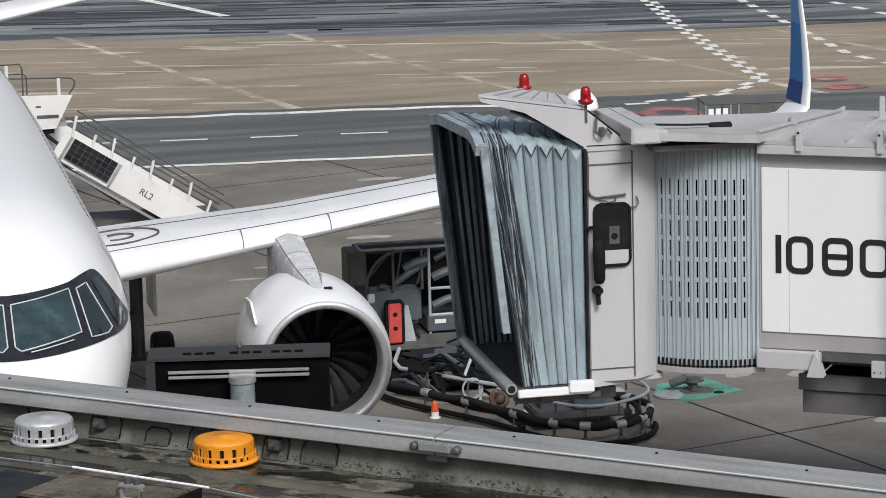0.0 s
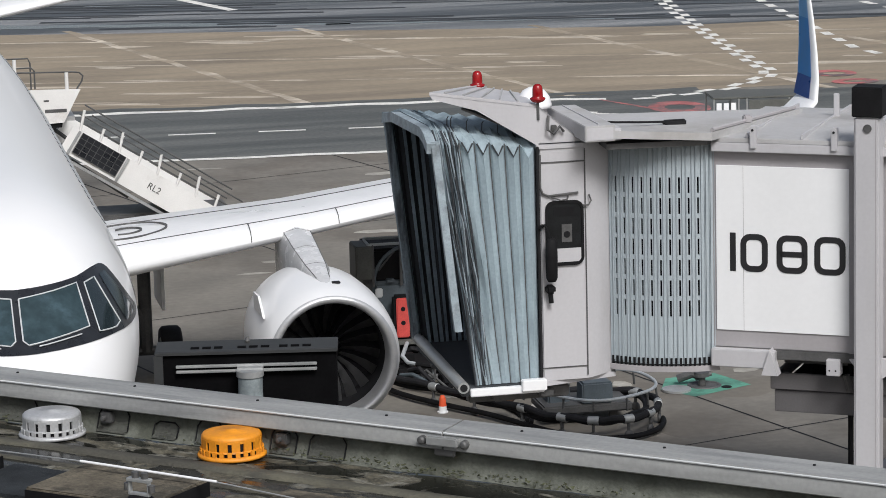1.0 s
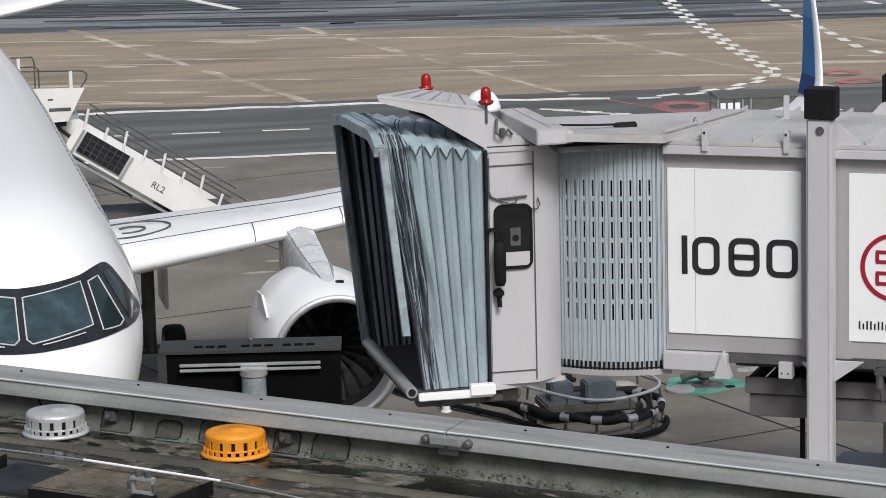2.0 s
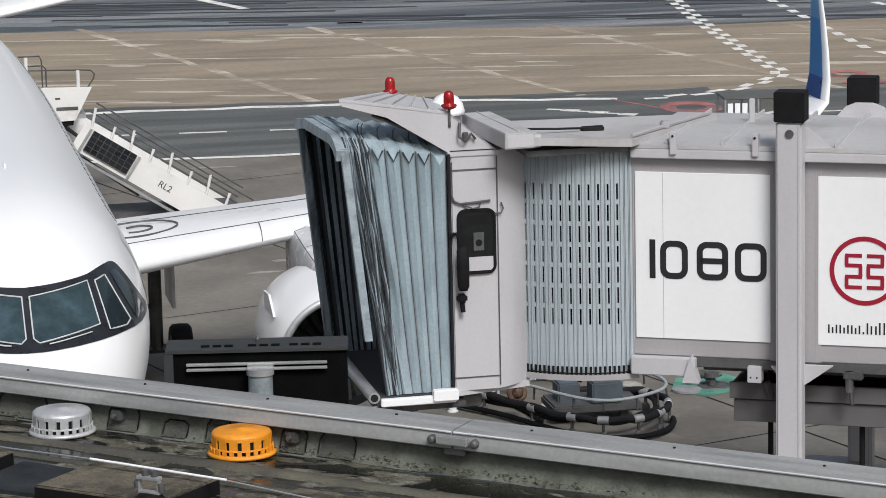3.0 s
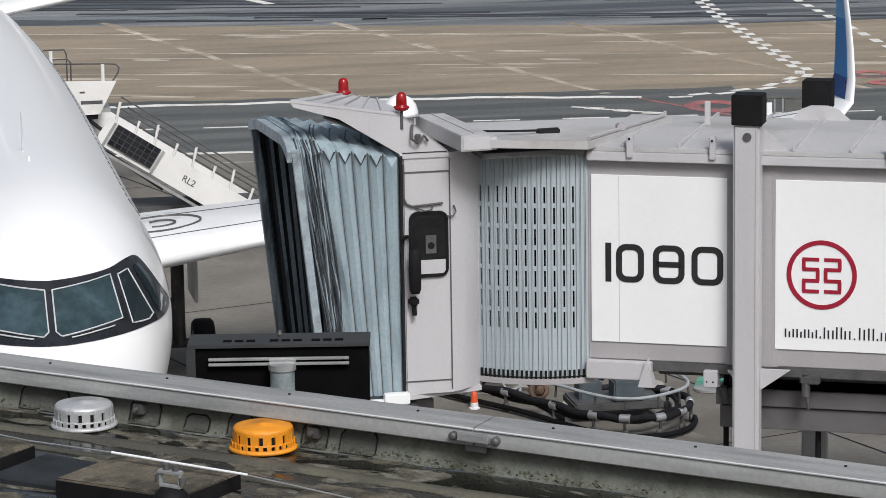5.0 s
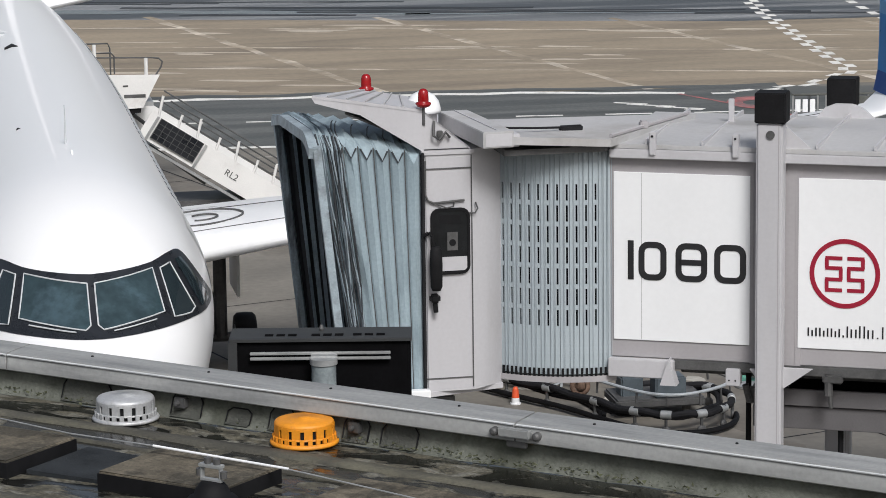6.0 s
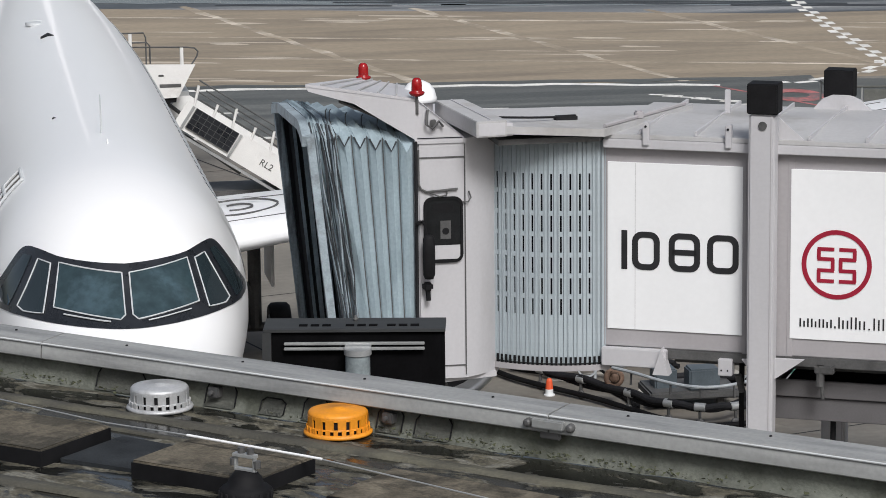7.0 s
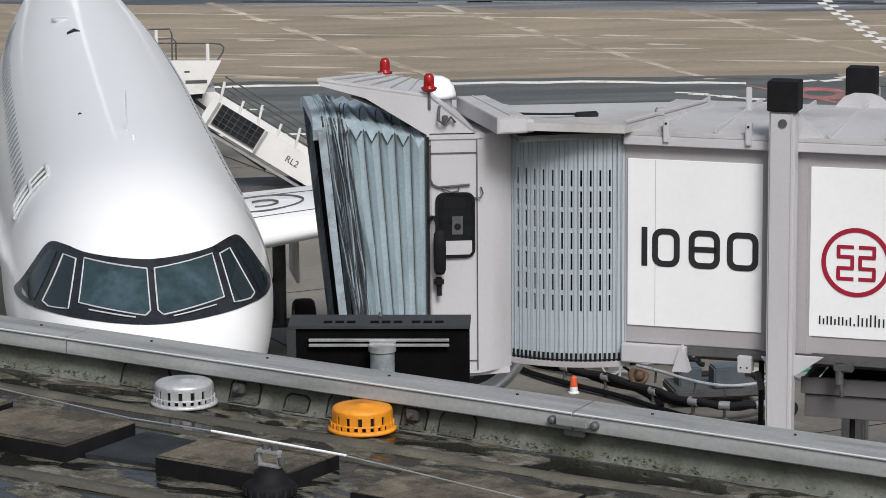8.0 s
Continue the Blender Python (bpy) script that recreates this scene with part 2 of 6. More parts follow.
bm = B()
strip(bm, [(-60, 60.4), (6.4, 52.7), (16, 51.65), (20.8, 50.3)], 0.42, 0.014, 0.10)
paint("road_line", "white wavy road edge line")(bm)
bm = B()
strip(bm, [(-60, 61.0), (6.4, 53.3), (16, 52.2), (24, 51.35)], 0.7, 0.0125, 0.10)
paint("road_seal", "dark tarred seal beside the road edge", M_ASPHALT)(bm)
bm = B()
strip(bm, [(-60, 50.6), (6.4, 43.25), (14.5, 42.55), (30, 41.1)], 0.34, 0.014, 0.06)
paint("road_line", "white road edge line")(bm)
for k in range(-3, 10):
    x = 7.24 + 2.57 * k
    bm = B()
    strip(bm, [(x, 48.7 - 0.115 * x), (x + 1.35, 48.7 - 0.115 * (x + 1.35))], 0.2, 0.014)
    tagged(paint("road_dash", "white centre-line dash")(bm), group="centre dashes of the service road")
# two rows of staggered blocks along the taxi boundary
ZIP = [(30.6, 84), (29.92, 77.8), (28.68, 69.05), (27.92, 62.2), (27.5, 57.5), (27.26, 54.6), (26.9, 53.4), (26.17, 52.6), (25.2, 51.4), (24.15, 50.75), (22.37, 50.15), (20.8, 50.15)]
zip_len = [0.0]
for a, b in zip(ZIP, ZIP[1:]):
    zip_len.append(zip_len[-1] + math.dist(a, b))
def on_zip(s):
    x = float(np.interp(s, zip_len, [p[0] for p in ZIP]))
    y = float(np.interp(s, zip_len, [p[1] for p in ZIP]))
    return Vector((x, y))
s, i = 0.0, 0
while s < zip_len[-1] - 1:
    a, b = on_zip(s), on_zip(s + 0.72)
    d = (b - a).normalized()
    off = Vector((-d.y, d.x)) * (0.15 if i % 2 else -0.15)
    bm = B()
    strip(bm, [tuple(a + off), tuple(b + off)], 0.32, 0.014)
    tagged(paint("boundary_block", "white staggered boundary block")(bm), group="boundary blocks")
    s += 0.78
    i += 1
for run, n in (([(33.4, 78), (32.29, 65.56), (31.68, 58.89), (32.3, 54.5)], 13), ([(36.0, 76), (36.77, 69.3), (37.5, 62)], 7)):
    L = [0.0]
    for a, b in zip(run, run[1:]):
        L.append(L[-1] + math.dist(a, b))
    for k in range(n):
        q = [(float(np.interp(v, L, [p[0] for p in run])), float(np.interp(v, L, [p[1] for p in run]))) for v in (L[-1] * k / n, L[-1] * (k + 0.5) / n)]
        bm = B()
        strip(bm, q, 0.34, 0.014)
        tagged(paint("taxi_dash", "white taxi line dash")(bm), group="taxi dashes")
bm = B()
strip(bm, [(10.6, 88), (11.9, 84), (13.4, 79.2)], 0.45, 0.012)
paint("taxi_line", "white taxiway line")(bm)
# pale sealed joints of the tan slabs and dark joints of the apron
JU, JV = Vector((0.24, -0.971)), Vector((0.955, -0.297))
bm = B()
for k in range(-6, 7):
    p = Vector((7.3, 72.0)) + JV * (8.6 * k)
    a, b = p - JU * 3, p + JU * 21.5
    strip(bm, [tuple(a), tuple(b)], 0.36, 0.0075, 0.06)
for k in range(4):
    p = Vector((8.6, 70.6 - 5.6 * k))
    strip(bm, [tuple(p - JV * 60), tuple(p + JV * 22)], 0.26, 0.0072, 0.05)
solid("pavement_joint", bm, mat("pale joint mortar", (0.56, 0.50, 0.42), 0.85, var=0.25, scale=0.6, grain=5, second=(0.31, 0.26, 0.195), amount=0.8), "pale sealed joints between tan slabs", "pavement joint", kind="structure")
bm = B()
rng = random.Random(5)
for k in range(44):
    c = Vector((rng.uniform(2, 36), rng.uniform(53.5, 70)))
    if c.y > far_edge(c.x) - 1.5 or c.y < 54 - 0.1 * (c.x - 6):
        continue
    L, W = rng.uniform(0.6, 2.6), rng.uniform(0.12, 0.35)
    pts = []
    for j in range(9):
        a = j * math.tau / 9
        o = JV * (L * math.cos(a) * rng.uniform(.7, 1.1)) + JU * (W * math.sin(a) * rng.uniform(.6, 1.2))
        pts.append(tuple(c + o))
    sheet(bm, pts, 0.0066 + k * 0.00001)
tagged(solid("slab_patch", bm, mat("pale slab repair", (0.45, 0.395, 0.32), 0.85, var=0.2, scale=0.8, grain=5), "pale worn repair patches on the tan slabs", "repair patch"), kind="stuff")
bm = B()
AU = Vector((0.30, -0.954))
AV = Vector((0.954, 0.30))
for k in range(-7, 8):
    p = Vector((12.9, 12.4)) + AV * (7.4 * k)
    strip(bm, [tuple(p - AU * 30), tuple(p + AU * 16)], 0.05, 0.004)
for k in range(-4, 5):
    p = Vector((12.9, 9.9)) - AU * (7.4 * k)
    strip(bm, [tuple(p - AV * 50), tuple(p + AV * 50)], 0.045, 0.0035)
solid("apron_joint", bm, M_DARK, "dark tarred joints between apron slabs", "apron joint", kind="structure")
bm = B()
for k in range(70):
    c = Vector((rng.uniform(3, 24), rng.uniform(9, 42)))
    L, W = rng.uniform(0.2, 0.7), rng.uniform(0.08, 0.35)
    ang = rng.uniform(0, 3)
    pts = []
    for j in range(9):
        a = j * math.tau / 9
        v = Vector((L * math.cos(a) * rng.uniform(.6, 1.1), W * math.sin(a) * rng.uniform(.6, 1.2)))
        v.rotate(Matrix.Rotation(ang * 0.2 - 0.2, 2))
        pts.append(tuple(c + v))
    sheet(bm, pts, 0.0045 + k * 0.00001)
tagged(solid("apron_patch", bm, mat("pale concrete repair", (0.34, 0.325, 0.29), 0.85, var=0.25, scale=1.5, grain=10), "pale chipped repair patches on the apron", "repair patch"), kind="stuff")
bm = B()
for k in range(18):
    c = Vector((rng.uniform(4, 14), rng.uniform(9, 22)))
    pts = []
    p1, p2, p3 = (rng.uniform(0, 6.28) for _ in range(3))
    rx, ry = rng.uniform(0.5, 1.7), rng.uniform(0.4, 1.3)
    for j in range(40):
        a = j * math.tau / 40
        q = 1 + 0.22 * math.sin(2 * a + p1) + 0.16 * math.sin(3 * a + p2) + 0.08 * math.sin(7 * a + p3)
        pts.append((c.x + rx * q * math.cos(a), c.y + ry * q * math.sin(a)))
    sheet(bm, pts, 0.003 + k * 0.00002)
tagged(solid("damp_patch", bm, mat("damp concrete", (0.155, 0.14, 0.118), 0.72, var=0.16, scale=0.5, grain=6, second=(0.20, 0.183, 0.158), amount=0.4), "damp dark stains on the apron", "damp stain"), kind="stuff")
# standing water and rubber on the taxiway
bm = B()
for (x0, y0), (x1, y1), w in (((-20, 84), (17, 73.2), 1.1), ((16, 73.0), (30, 69.6), 0.5), ((-10, 92), (40, 78.5), 1.4), ((8, 83), (34, 76), 0.5), ((20, 80), (60, 71), 0.8), ((-10, 99), (50, 86), 2.0)):
    strip(bm, [(x0, y0), ((x0 + x1) / 2, (y0 + y1) / 2 + 0.3), (x1, y1)], w, 0.010, 0.15)
tagged(solid("puddle", bm, mat("puddle water", (0.10, 0.105, 0.11), 0.1, var=0.2, scale=0.4, spec=0.8), "long shallow puddles reflecting the sky", "puddle"), kind="stuff")
bm = B()
for k in range(26):
    x = rng.uniform(-5, 30)
    y = far_edge(x) + rng.uniform(0.5, 16)
    L = rng.uniform(5, 22)
    strip(bm, [(x, y), (x + L, y - 0.27 * L)], rng.uniform(0.12, 0.5), 0.0105 + k * 0.00003, 0.04)
tagged(solid("tyre_streak", bm, mat("tyre rubber streak", (0.028, 0.03, 0.032), 0.6, var=0.3, scale=0.5), "dark tyre streaks on the taxiway", "tyre mark"), kind="stuff")
# red stand markings
for cx, cy, rx, ry in ((22.4, 47.8, 0.9, 1.3), (29.0, 53.2, 0.7, 0.8), (29.0, 51.2, 0.75, 0.6)):
    bm = B()
    n = 20
    ro = [bm.verts.new((cx + rx * math.cos(k * math.tau / n), cy + ry * math.sin(k * math.tau / n), 0.016)) for k in range(n)]
    ri = [bm.verts.new((cx + rx * .5 * math.cos(k * math.tau / n), cy + ry * .42 * math.sin(k * math.tau / n), 0.016)) for k in range(n)]
    for k in range(n):
        bm.faces.new((ro[k], ro[(k + 1) % n], ri[(k + 1) % n], ri[k]))
    bm2 = bm
    solid("ground_sign", bm2, M_REDPAINT, "red oval ground marking on asphalt", "ground marking", kind="structure")
bm = B()
strip(bm, [(20.6, 50.2), (23.0, 44.5)], 0.14, 0.015)
solid("red_line", bm, M_REDPAINT, "thin red stand boundary line", "ground marking", kind="structure")
bm = B()
for k in range(6):
    strip(bm, [(18.3 + 0.35 * k, 48.9 - 0.34 * k), (18.75 + 0.35 * k, 48.6 - 0.34 * k)], 0.42 if k % 2 else 0.2, 0.015)
solid("road_legend", bm, M_LINE, "worn white bars of a road legend", "ground marking", kind="structure")

# ---- terminal roof in the foreground, along the parapet ----
K = Matrix.Translation((-0.15, -25.6, 9.5)) @ Matrix.Rotation(math.atan2(-0.666, 0.746), 4, "Z")


def felt_material():
    """Roofing felt with wet hollows: water darkens and smooths it."""
    m = bpy.data.materials.new("wet roofing felt")
    m.use_nodes = True
    t = m.node_tree
    L = t.links.new
    b = t.nodes["Principled BSDF"]
    co = t.nodes.new("ShaderNodeTexCoord").outputs["Object"]
    mp = t.nodes.new("ShaderNodeMapping")
    mp.inputs["Scale"].default_value = (1.0, 2.2, 1)
    L(co, mp.inputs[0])
    def noise_tex(scale, detail, src, dist=0.0):
        n = t.nodes.new("ShaderNodeTexNoise")
        n.inputs["Scale"].default_value, n.inputs["Detail"].default_value = scale, detail
        n.inputs["Roughness"].default_value, n.inputs["Distortion"].default_value = 0.6, dist
        L(src, n.inputs["Vector"])
        return n.outputs[0]
    def ramp(src, a, b_, lo, hi):
        r = t.nodes.new("ShaderNodeMapRange")
        r.inputs[1].default_value, r.inputs[2].default_value, r.inputs[3].default_value, r.inputs[4].default_value = a, b_, lo, hi
        L(src, r.inputs[0])
        return r.outputs[0]
    wet = ramp(noise_tex(2.3, 8, mp.outputs[0], 1.2), 0.46, 0.52, 0, 1)
    pale = ramp(noise_tex(4.5, 10, mp.outputs[0], 1.0), 0.52, 0.60, 0, 1)
    grit = noise_tex(70, 4, co)
    mid = noise_tex(14, 8, co, 0.5)
    def mixc(f, a, b_):
        x = t.nodes.new("ShaderNodeMix")
        x.data_type = "RGBA"
        for key, v in (("A", a), ("B", b_)):
            if isinstance(v, tuple):
                x.inputs[key].default_value = (*v, 1)
            else:
                L(v, x.inputs[key])
        L(f, x.inputs["Factor"])
        return x.outputs["Result"]
    c = mixc(ramp(mid, 0.35, 0.65, 0, 1), (0.04, 0.037, 0.027), (0.12, 0.11, 0.078))
    c = mixc(pale, c, (0.16, 0.155, 0.13))
    c = mixc(wet, c, (0.013, 0.013, 0.011))
    sc = t.nodes.new("ShaderNodeVectorMath")
    sc.operation = "SCALE"
    L(c, sc.inputs[0]), L(ramp(grit, 0.3, 0.7, 0.5, 1.5), sc.inputs["Scale"])
    L(sc.outputs[0], b.inputs["Base Color"])
    L(ramp(wet, 0, 1, 0.85, 0.17), b.inputs["Roughness"])
    bp = t.nodes.new("ShaderNodeBump")
    bp.inputs["Strength"].default_value, bp.inputs["Distance"].default_value = 0.5, 0.008
    mixb = t.nodes.new("ShaderNodeMath")
    mixb.operation = "MULTIPLY"
    L(ramp(grit, 0, 1, 0, 1), mixb.inputs[0]), L(ramp(wet, 0, 1, 1, 0.06), mixb.inputs[1])
    L(mixb.outputs[0], bp.inputs["Height"]), L(bp.outputs[0], b.inputs["Normal"])
    return m


M_WETFELT = felt_material()
M_SLABTOP = mat("gritty paving slab", (0.135, 0.118, 0.09), 0.9, var=0.4, scale=7, grain=60, bump=0.8, second=(0.055, 0.05, 0.04), amount=0.55, spec=0.2)


def roof_solid(name, bm, material, label, category, kind="", smooth=False, group=""):
    o = solid(name, bm, material, label, category, kind, group, smooth)
    o.matrix_basis = K
    return o


bm = B()
nx, ny = 70, 26
grid = [[bm.verts.new((-8 + 16 * i / nx, 0.05 - 7.0 * j / ny, 0.010 * noise.noise((i * 0.5, j * 0.45, 0)))) for j in range(ny + 1)] for i in range(nx + 1)]
for i in range(nx):
    for j in range(ny):
        bm.faces.new((grid[i][j], grid[i + 1][j], grid[i + 1][j + 1], grid[i][j + 1]))
roof_solid("roof_deck", bm, M_WETFELT, "wet weathered bitumen felt flat roof", "roof", "structure", "all")
bm = B()
box(bm, (-14, -34, -9.5), (14, 0.16, -0.05))
roof_solid("terminal_wall", bm, M_FELT2, "plain terminal building wall under the roof", "building", "structure")
bm = B()
sheet(bm, [(-14, -6.9), (14, -6.9), (14, -34), (-14, -34)], -0.012)
roof_solid("roof_deck_rear", bm, M_FELT, "plain bitumen felt roof behind the parapet", "roof", "structure")
# felt-dressed kerb with a soft uneven face
bm = B()
rows = []
for i in range(161):
    x = -8 + 0.1 * i
    n1 = 0.012 * noise.noise((x * 2.2, 0, 3)) + 0.006 * noise.noise((x * 9, 0, 7))
    rows.append([bm.verts.new((x, y + n1, z)) for y, z in ((-0.035 - 0.02 * noise.noise((x * 4, 5, 1)), 0.002), (-0.008, 0.010), (0.012, 0.026), (0.026, 0.08), (0.035, 0.15), (0.15, 0.17))])
for q, w in zip(rows, rows[1:]):
    for k in range(5):
        bm.faces.new((q[k], q[k + 1], w[k + 1], w[k]))
roof_solid("parapet_kerb", bm, M_FELT2, "mossy grey felt-dressed roof kerb", "parapet", "structure", "all")
# coping lengths with a joint clamp
for x0, x1 in ((-8.0, -2.37), (-2.36, 0.70), (0.712, 3.7), (3.712, 8.0)):
    bm = B()
    prism(bm, [(-0.022, 0.128), (-0.034, 0.136), (-0.026, 0.21), (-0.016, 0.222), (0.168, 0.232), (0.178, 0.222), (0.178, 0.13), (0.16, 0.13), (0.16, 0.15), (0.02, 0.15)], x0, x1, "x")
    roof_solid("coping", bm, M_COPING, "folded aluminium coping on the roof parapet", "coping", "structure", True)
    # The edge highlight is a thin tube in a paler colour.
    bm = B()
    tube(bm, [(x0, -0.030, 0.2135), (x1, -0.030, 0.2135)], 0.0055, 6)
    roof_solid("coping_highlight", bm, M_SEAL, "pale tube drawn as the highlight on the coping edge", "coping", "structure")
for k in range(-8, 9):
    x = 0.32 + 0.74 * k
    bm = B()
    lathe(bm, [(0.0, 0.009), (0.006, 0.008), (0.009, 0.0)], "z", (x, 0.10, 0.226), 8)
    tagged(roof_solid("coping_screw", bm, M_DARK, "dark screw head in the coping", "screw"), group="coping screws")
clamp = thing("coping_clamp", "small steel joint clamp on the coping", "clamp", K)
bm = B()
box(bm, (0.63, -0.065, 0.155), (0.80, -0.03, 0.20), 0.006)
part("plate", bm, M_STEEL, clamp, smooth=True)
bm = B()
box(bm, (0.655, -0.03, 0.10), (0.765, -0.005, 0.155), 0.006)
part("lug", bm, M_DSTEEL, clamp)
for x in (0.60, 0.83):
    bm = B()
    lathe(bm, [(0.0, -0.065), (0.012, -0.063), (0.02, -0.055), (0.022, -0.025)], "y", (x, 0, 0.172), 12)
    part("nut", bm, M_DSTEEL, clamp, smooth=True)
# felt patches dressed up the kerb
for x0, x1, h in ((-2.02, -1.72, 0.10), (-1.32, -1.14, 0.11), (-0.98, -0.84, 0.06), (-0.72, -0.58, 0.10), (-0.28, -0.14, 0.11), (-0.06, 0.14, 0.095)):
    bm = B()
    rows = []
    for i in range(9):
        x = x0 + (x1 - x0) * i / 8
        e = 0.75 if i in (0, 8) else 1
        rows.append([bm.verts.new((x, y, z)) for y, z in ((-0.03, 0.012), (0.0, 0.026), (0.016, 0.05), (0.020, 0.04 + h * 0.5 * e), (0.024, 0.025 + h * e), (0.04, 0.025 + h * e))])
    for q, w in zip(rows, rows[1:]):
        for k in range(5):
            bm.faces.new((q[k], q[k + 1], w[k + 1], w[k]))
    bmesh.ops.solidify(bm, geom=bm.faces[:], thickness=0.002)
    fp = roof_solid("felt_patch", bm, M_FELT3, "grey felt patch dressed up the kerb", "felt patch", smooth=True, group="felt patches on the kerb")
    bm = B()
    tube(bm, [(x0 - 0.003, -0.012, 0.02), (x0 - 0.003, 0.014, 0.04 + h * 0.5), (x0 + 0.025, 0.021, 0.028 + h), (x1 - 0.025, 0.021, 0.028 + h), (x1 + 0.003, 0.014, 0.04 + h * 0.5), (x1 + 0.003, -0.012, 0.02)], 0.004, 5)
    part("tar_bead", bm, M_BLACK, fp, "black tar bead")
bm = B()
for k in range(2600):
    x = random.uniform(-7, 7)
    dens = 0.5 + 0.5 * math.sin(x * 1.7 + 0.6) + 0.4 * noise.noise((x * 3, 1, 1))
    if random.random() > dens:
        continue
    r = random.uniform(0.004, 0.012)
    c = Vector((x, random.gauss(-0.03, 0.03), 0.016 + random.uniform(0, 0.02)))
    v = [bm.verts.new(c + Vector((random.uniform(-1.6, 1.6), random.uniform(-1, 1), random.uniform(-.6, 1))) * r) for _ in range(4)]
    for q in ((0, 1, 2), (0, 1, 3), (1, 2, 3), (0, 2, 3)):
        bm.faces.new([v[i] for i in q])
tagged(roof_solid("moss", bm, mat("dark moss", (0.06, 0.065, 0.035), 0.95, var=0.4, scale=20), "dark moss and grit along the kerb foot", "moss"), kind="stuff")
for y, w in ((-0.36, 0.05), (-0.62, 0.02), (-1.62, 0.05)):
    bm = B()
    rows = []
    for i in range(81):
        x = -8 + 0.2 * i
        z = 0.008 + 0.006 * noise.noise((x * 1.3, y, 2))
        wv = 0.02 * noise.noise((x * 0.9, y * 3, 4))
        rows.append([bm.verts.new((x, y + wv + o, z + zz)) for o, zz in ((-w, -0.012), (-w * .8, 0.006), (w * .8, 0.006), (w, -0.012))])
    for q, w2 in zip(rows, rows[1:]):
        for k in range(3):
            bm.faces.new((q[k], q[k + 1], w2[k + 1], w2[k]))
    roof_solid("felt_seam", bm, M_FELT, "lapped bitumen felt seam", "felt seam", "structure", "all")


def roof_vent(x, y, material, label):
    v = thing("roof_vent", label, "roof vent", K @ pose(x, y, 0), "vents along the kerb")
    bm = B()
    lathe(bm, [(0.0, 0.01), (0.168, 0.01), (0.170, 0.018), (0.166, 0.026), (0.150, 0.030)], "z", (0, 0, 0), 36)
    part("flange", bm, material, v, smooth="all")
    bm = B()
    lathe(bm, [(0.138, 0.02), (0.138, 0.10), (0.0, 0.10)], "z", (0, 0, 0), 30)
    part("core", bm, M_BLACK, v)
    # slotted skirt: bars with gaps between them
    bm = B()
    box(bm, (0.138, -0.0205, 0.052), (0.147, 0.0205, 0.105))
    bar = mesh_of("skirt_bar", bm, material)
    for k in range(15):
        o = new("skirt_bar", bar)
        o.parent = v
        o.matrix_basis = Matrix.Rotation(k * math.tau / 15, 4, "Z")
    bm = B()
    lathe(bm, [(0.139, 0.095), (0.147, 0.095), (0.147, 0.112), (0.139, 0.112)], "z", (0, 0, 0), 36)
    part("slotted_band", bm, material, v)
    bm = B()
    box(bm, (0.146, -0.0105, 0.022), (0.156, 0.0105, 0.055))
    tooth = mesh_of("lower_tooth", bm, material)
    for k in range(24):
        o = new("lower_tooth", tooth)
        o.parent = v
        o.matrix_basis = Matrix.Rotation(k * math.tau / 24, 4, "Z")
    bm = B()
    lathe(bm, [(0.144, 0.048), (0.151, 0.048), (0.148, 0.056), (0.144, 0.056)], "z", (0, 0, 0), 36)
    part("lower_band", bm, material, v)
    bm = B()
    lathe(bm, [(0.147, 0.106), (0.146, 0.116), (0.138, 0.125), (0.11, 0.131), (0.03, 0.134), (0.028, 0.138), (0.0, 0.138)], "z", (0, 0, 0), 36)
    part("cap", bm, material, v, smooth="all")
    return v


roof_vent(-0.425, -0.13, M_ORANGE, "orange plastic roof vent cap with slots")
roof_vent(-1.485, -0.17, M_VENT, "grey aluminium roof vent cap with slots")
for x in (-0.21, -1.26):
    bm = B()
    box(bm, (x - 0.035, -0.02, 0.055), (x + 0.03, 0.03, 0.11), 0.006)
    lathe(bm, [(0.0, -0.055), (0.012, -0.053), (0.013, -0.03)], "y", (x, 0, 0.085), 10)
    tagged(roof_solid("outlet_box", bm, M_DSTEEL, "small dark outlet box on the kerb", "outlet box", smooth=True), group="outlet boxes")


def paving_slab(x0, y0, x1, y1, z, tilt):
    s = thing("paving_slab", "dark gritty paving slab lying on the roof", "paving slab", K @ pose((x0 + x1) / 2, (y0 + y1) / 2, 0, 0, tilt, 0), "slabs on the roof")
    w, d = (x1 - x0) / 2, (y1 - y0) / 2
    bm = B()
    for v in box(bm, (-w, -d, -0.01), (w, d, z), 0.006):
        v.co += Vector((random.uniform(-.004, .004), random.uniform(-.004, .004), 0))
    part("slab", bm, M_SLABTOP, s)
    bm = B()
    box(bm, (-w - 0.004, -d - 0.004, -0.012), (w + 0.004, d + 0.004, z * 0.86))
    part("dark_edge", bm, M_BLACK, s, "black slab sides")


paving_slab(-0.80, -1.27, -0.11, -0.79, 0.085, 0)
paving_slab(-1.98, -1.34, -1.29, -0.82, 0.085, 0)
paving_slab(-2.85, -1.32, -2.08, -0.80, 0.085, 0)
paving_slab(0.22, -1.16, 1.12, -0.62, 0.03, 0.4)
bm = B()
prism(bm, [(-1.28, -0.74), (-0.83, -0.76), (-0.83, -1.2), (-1.27, -1.22)], -0.01, 0.018)
roof_solid("rubber_mat", bm, mat("dark rubber mat", (0.03, 0.034, 0.038), 0.9, var=0.3, scale=6, grain=140, bump=0.6, spec=0.15), "dark granular rubber mat between slabs", "rubber mat")
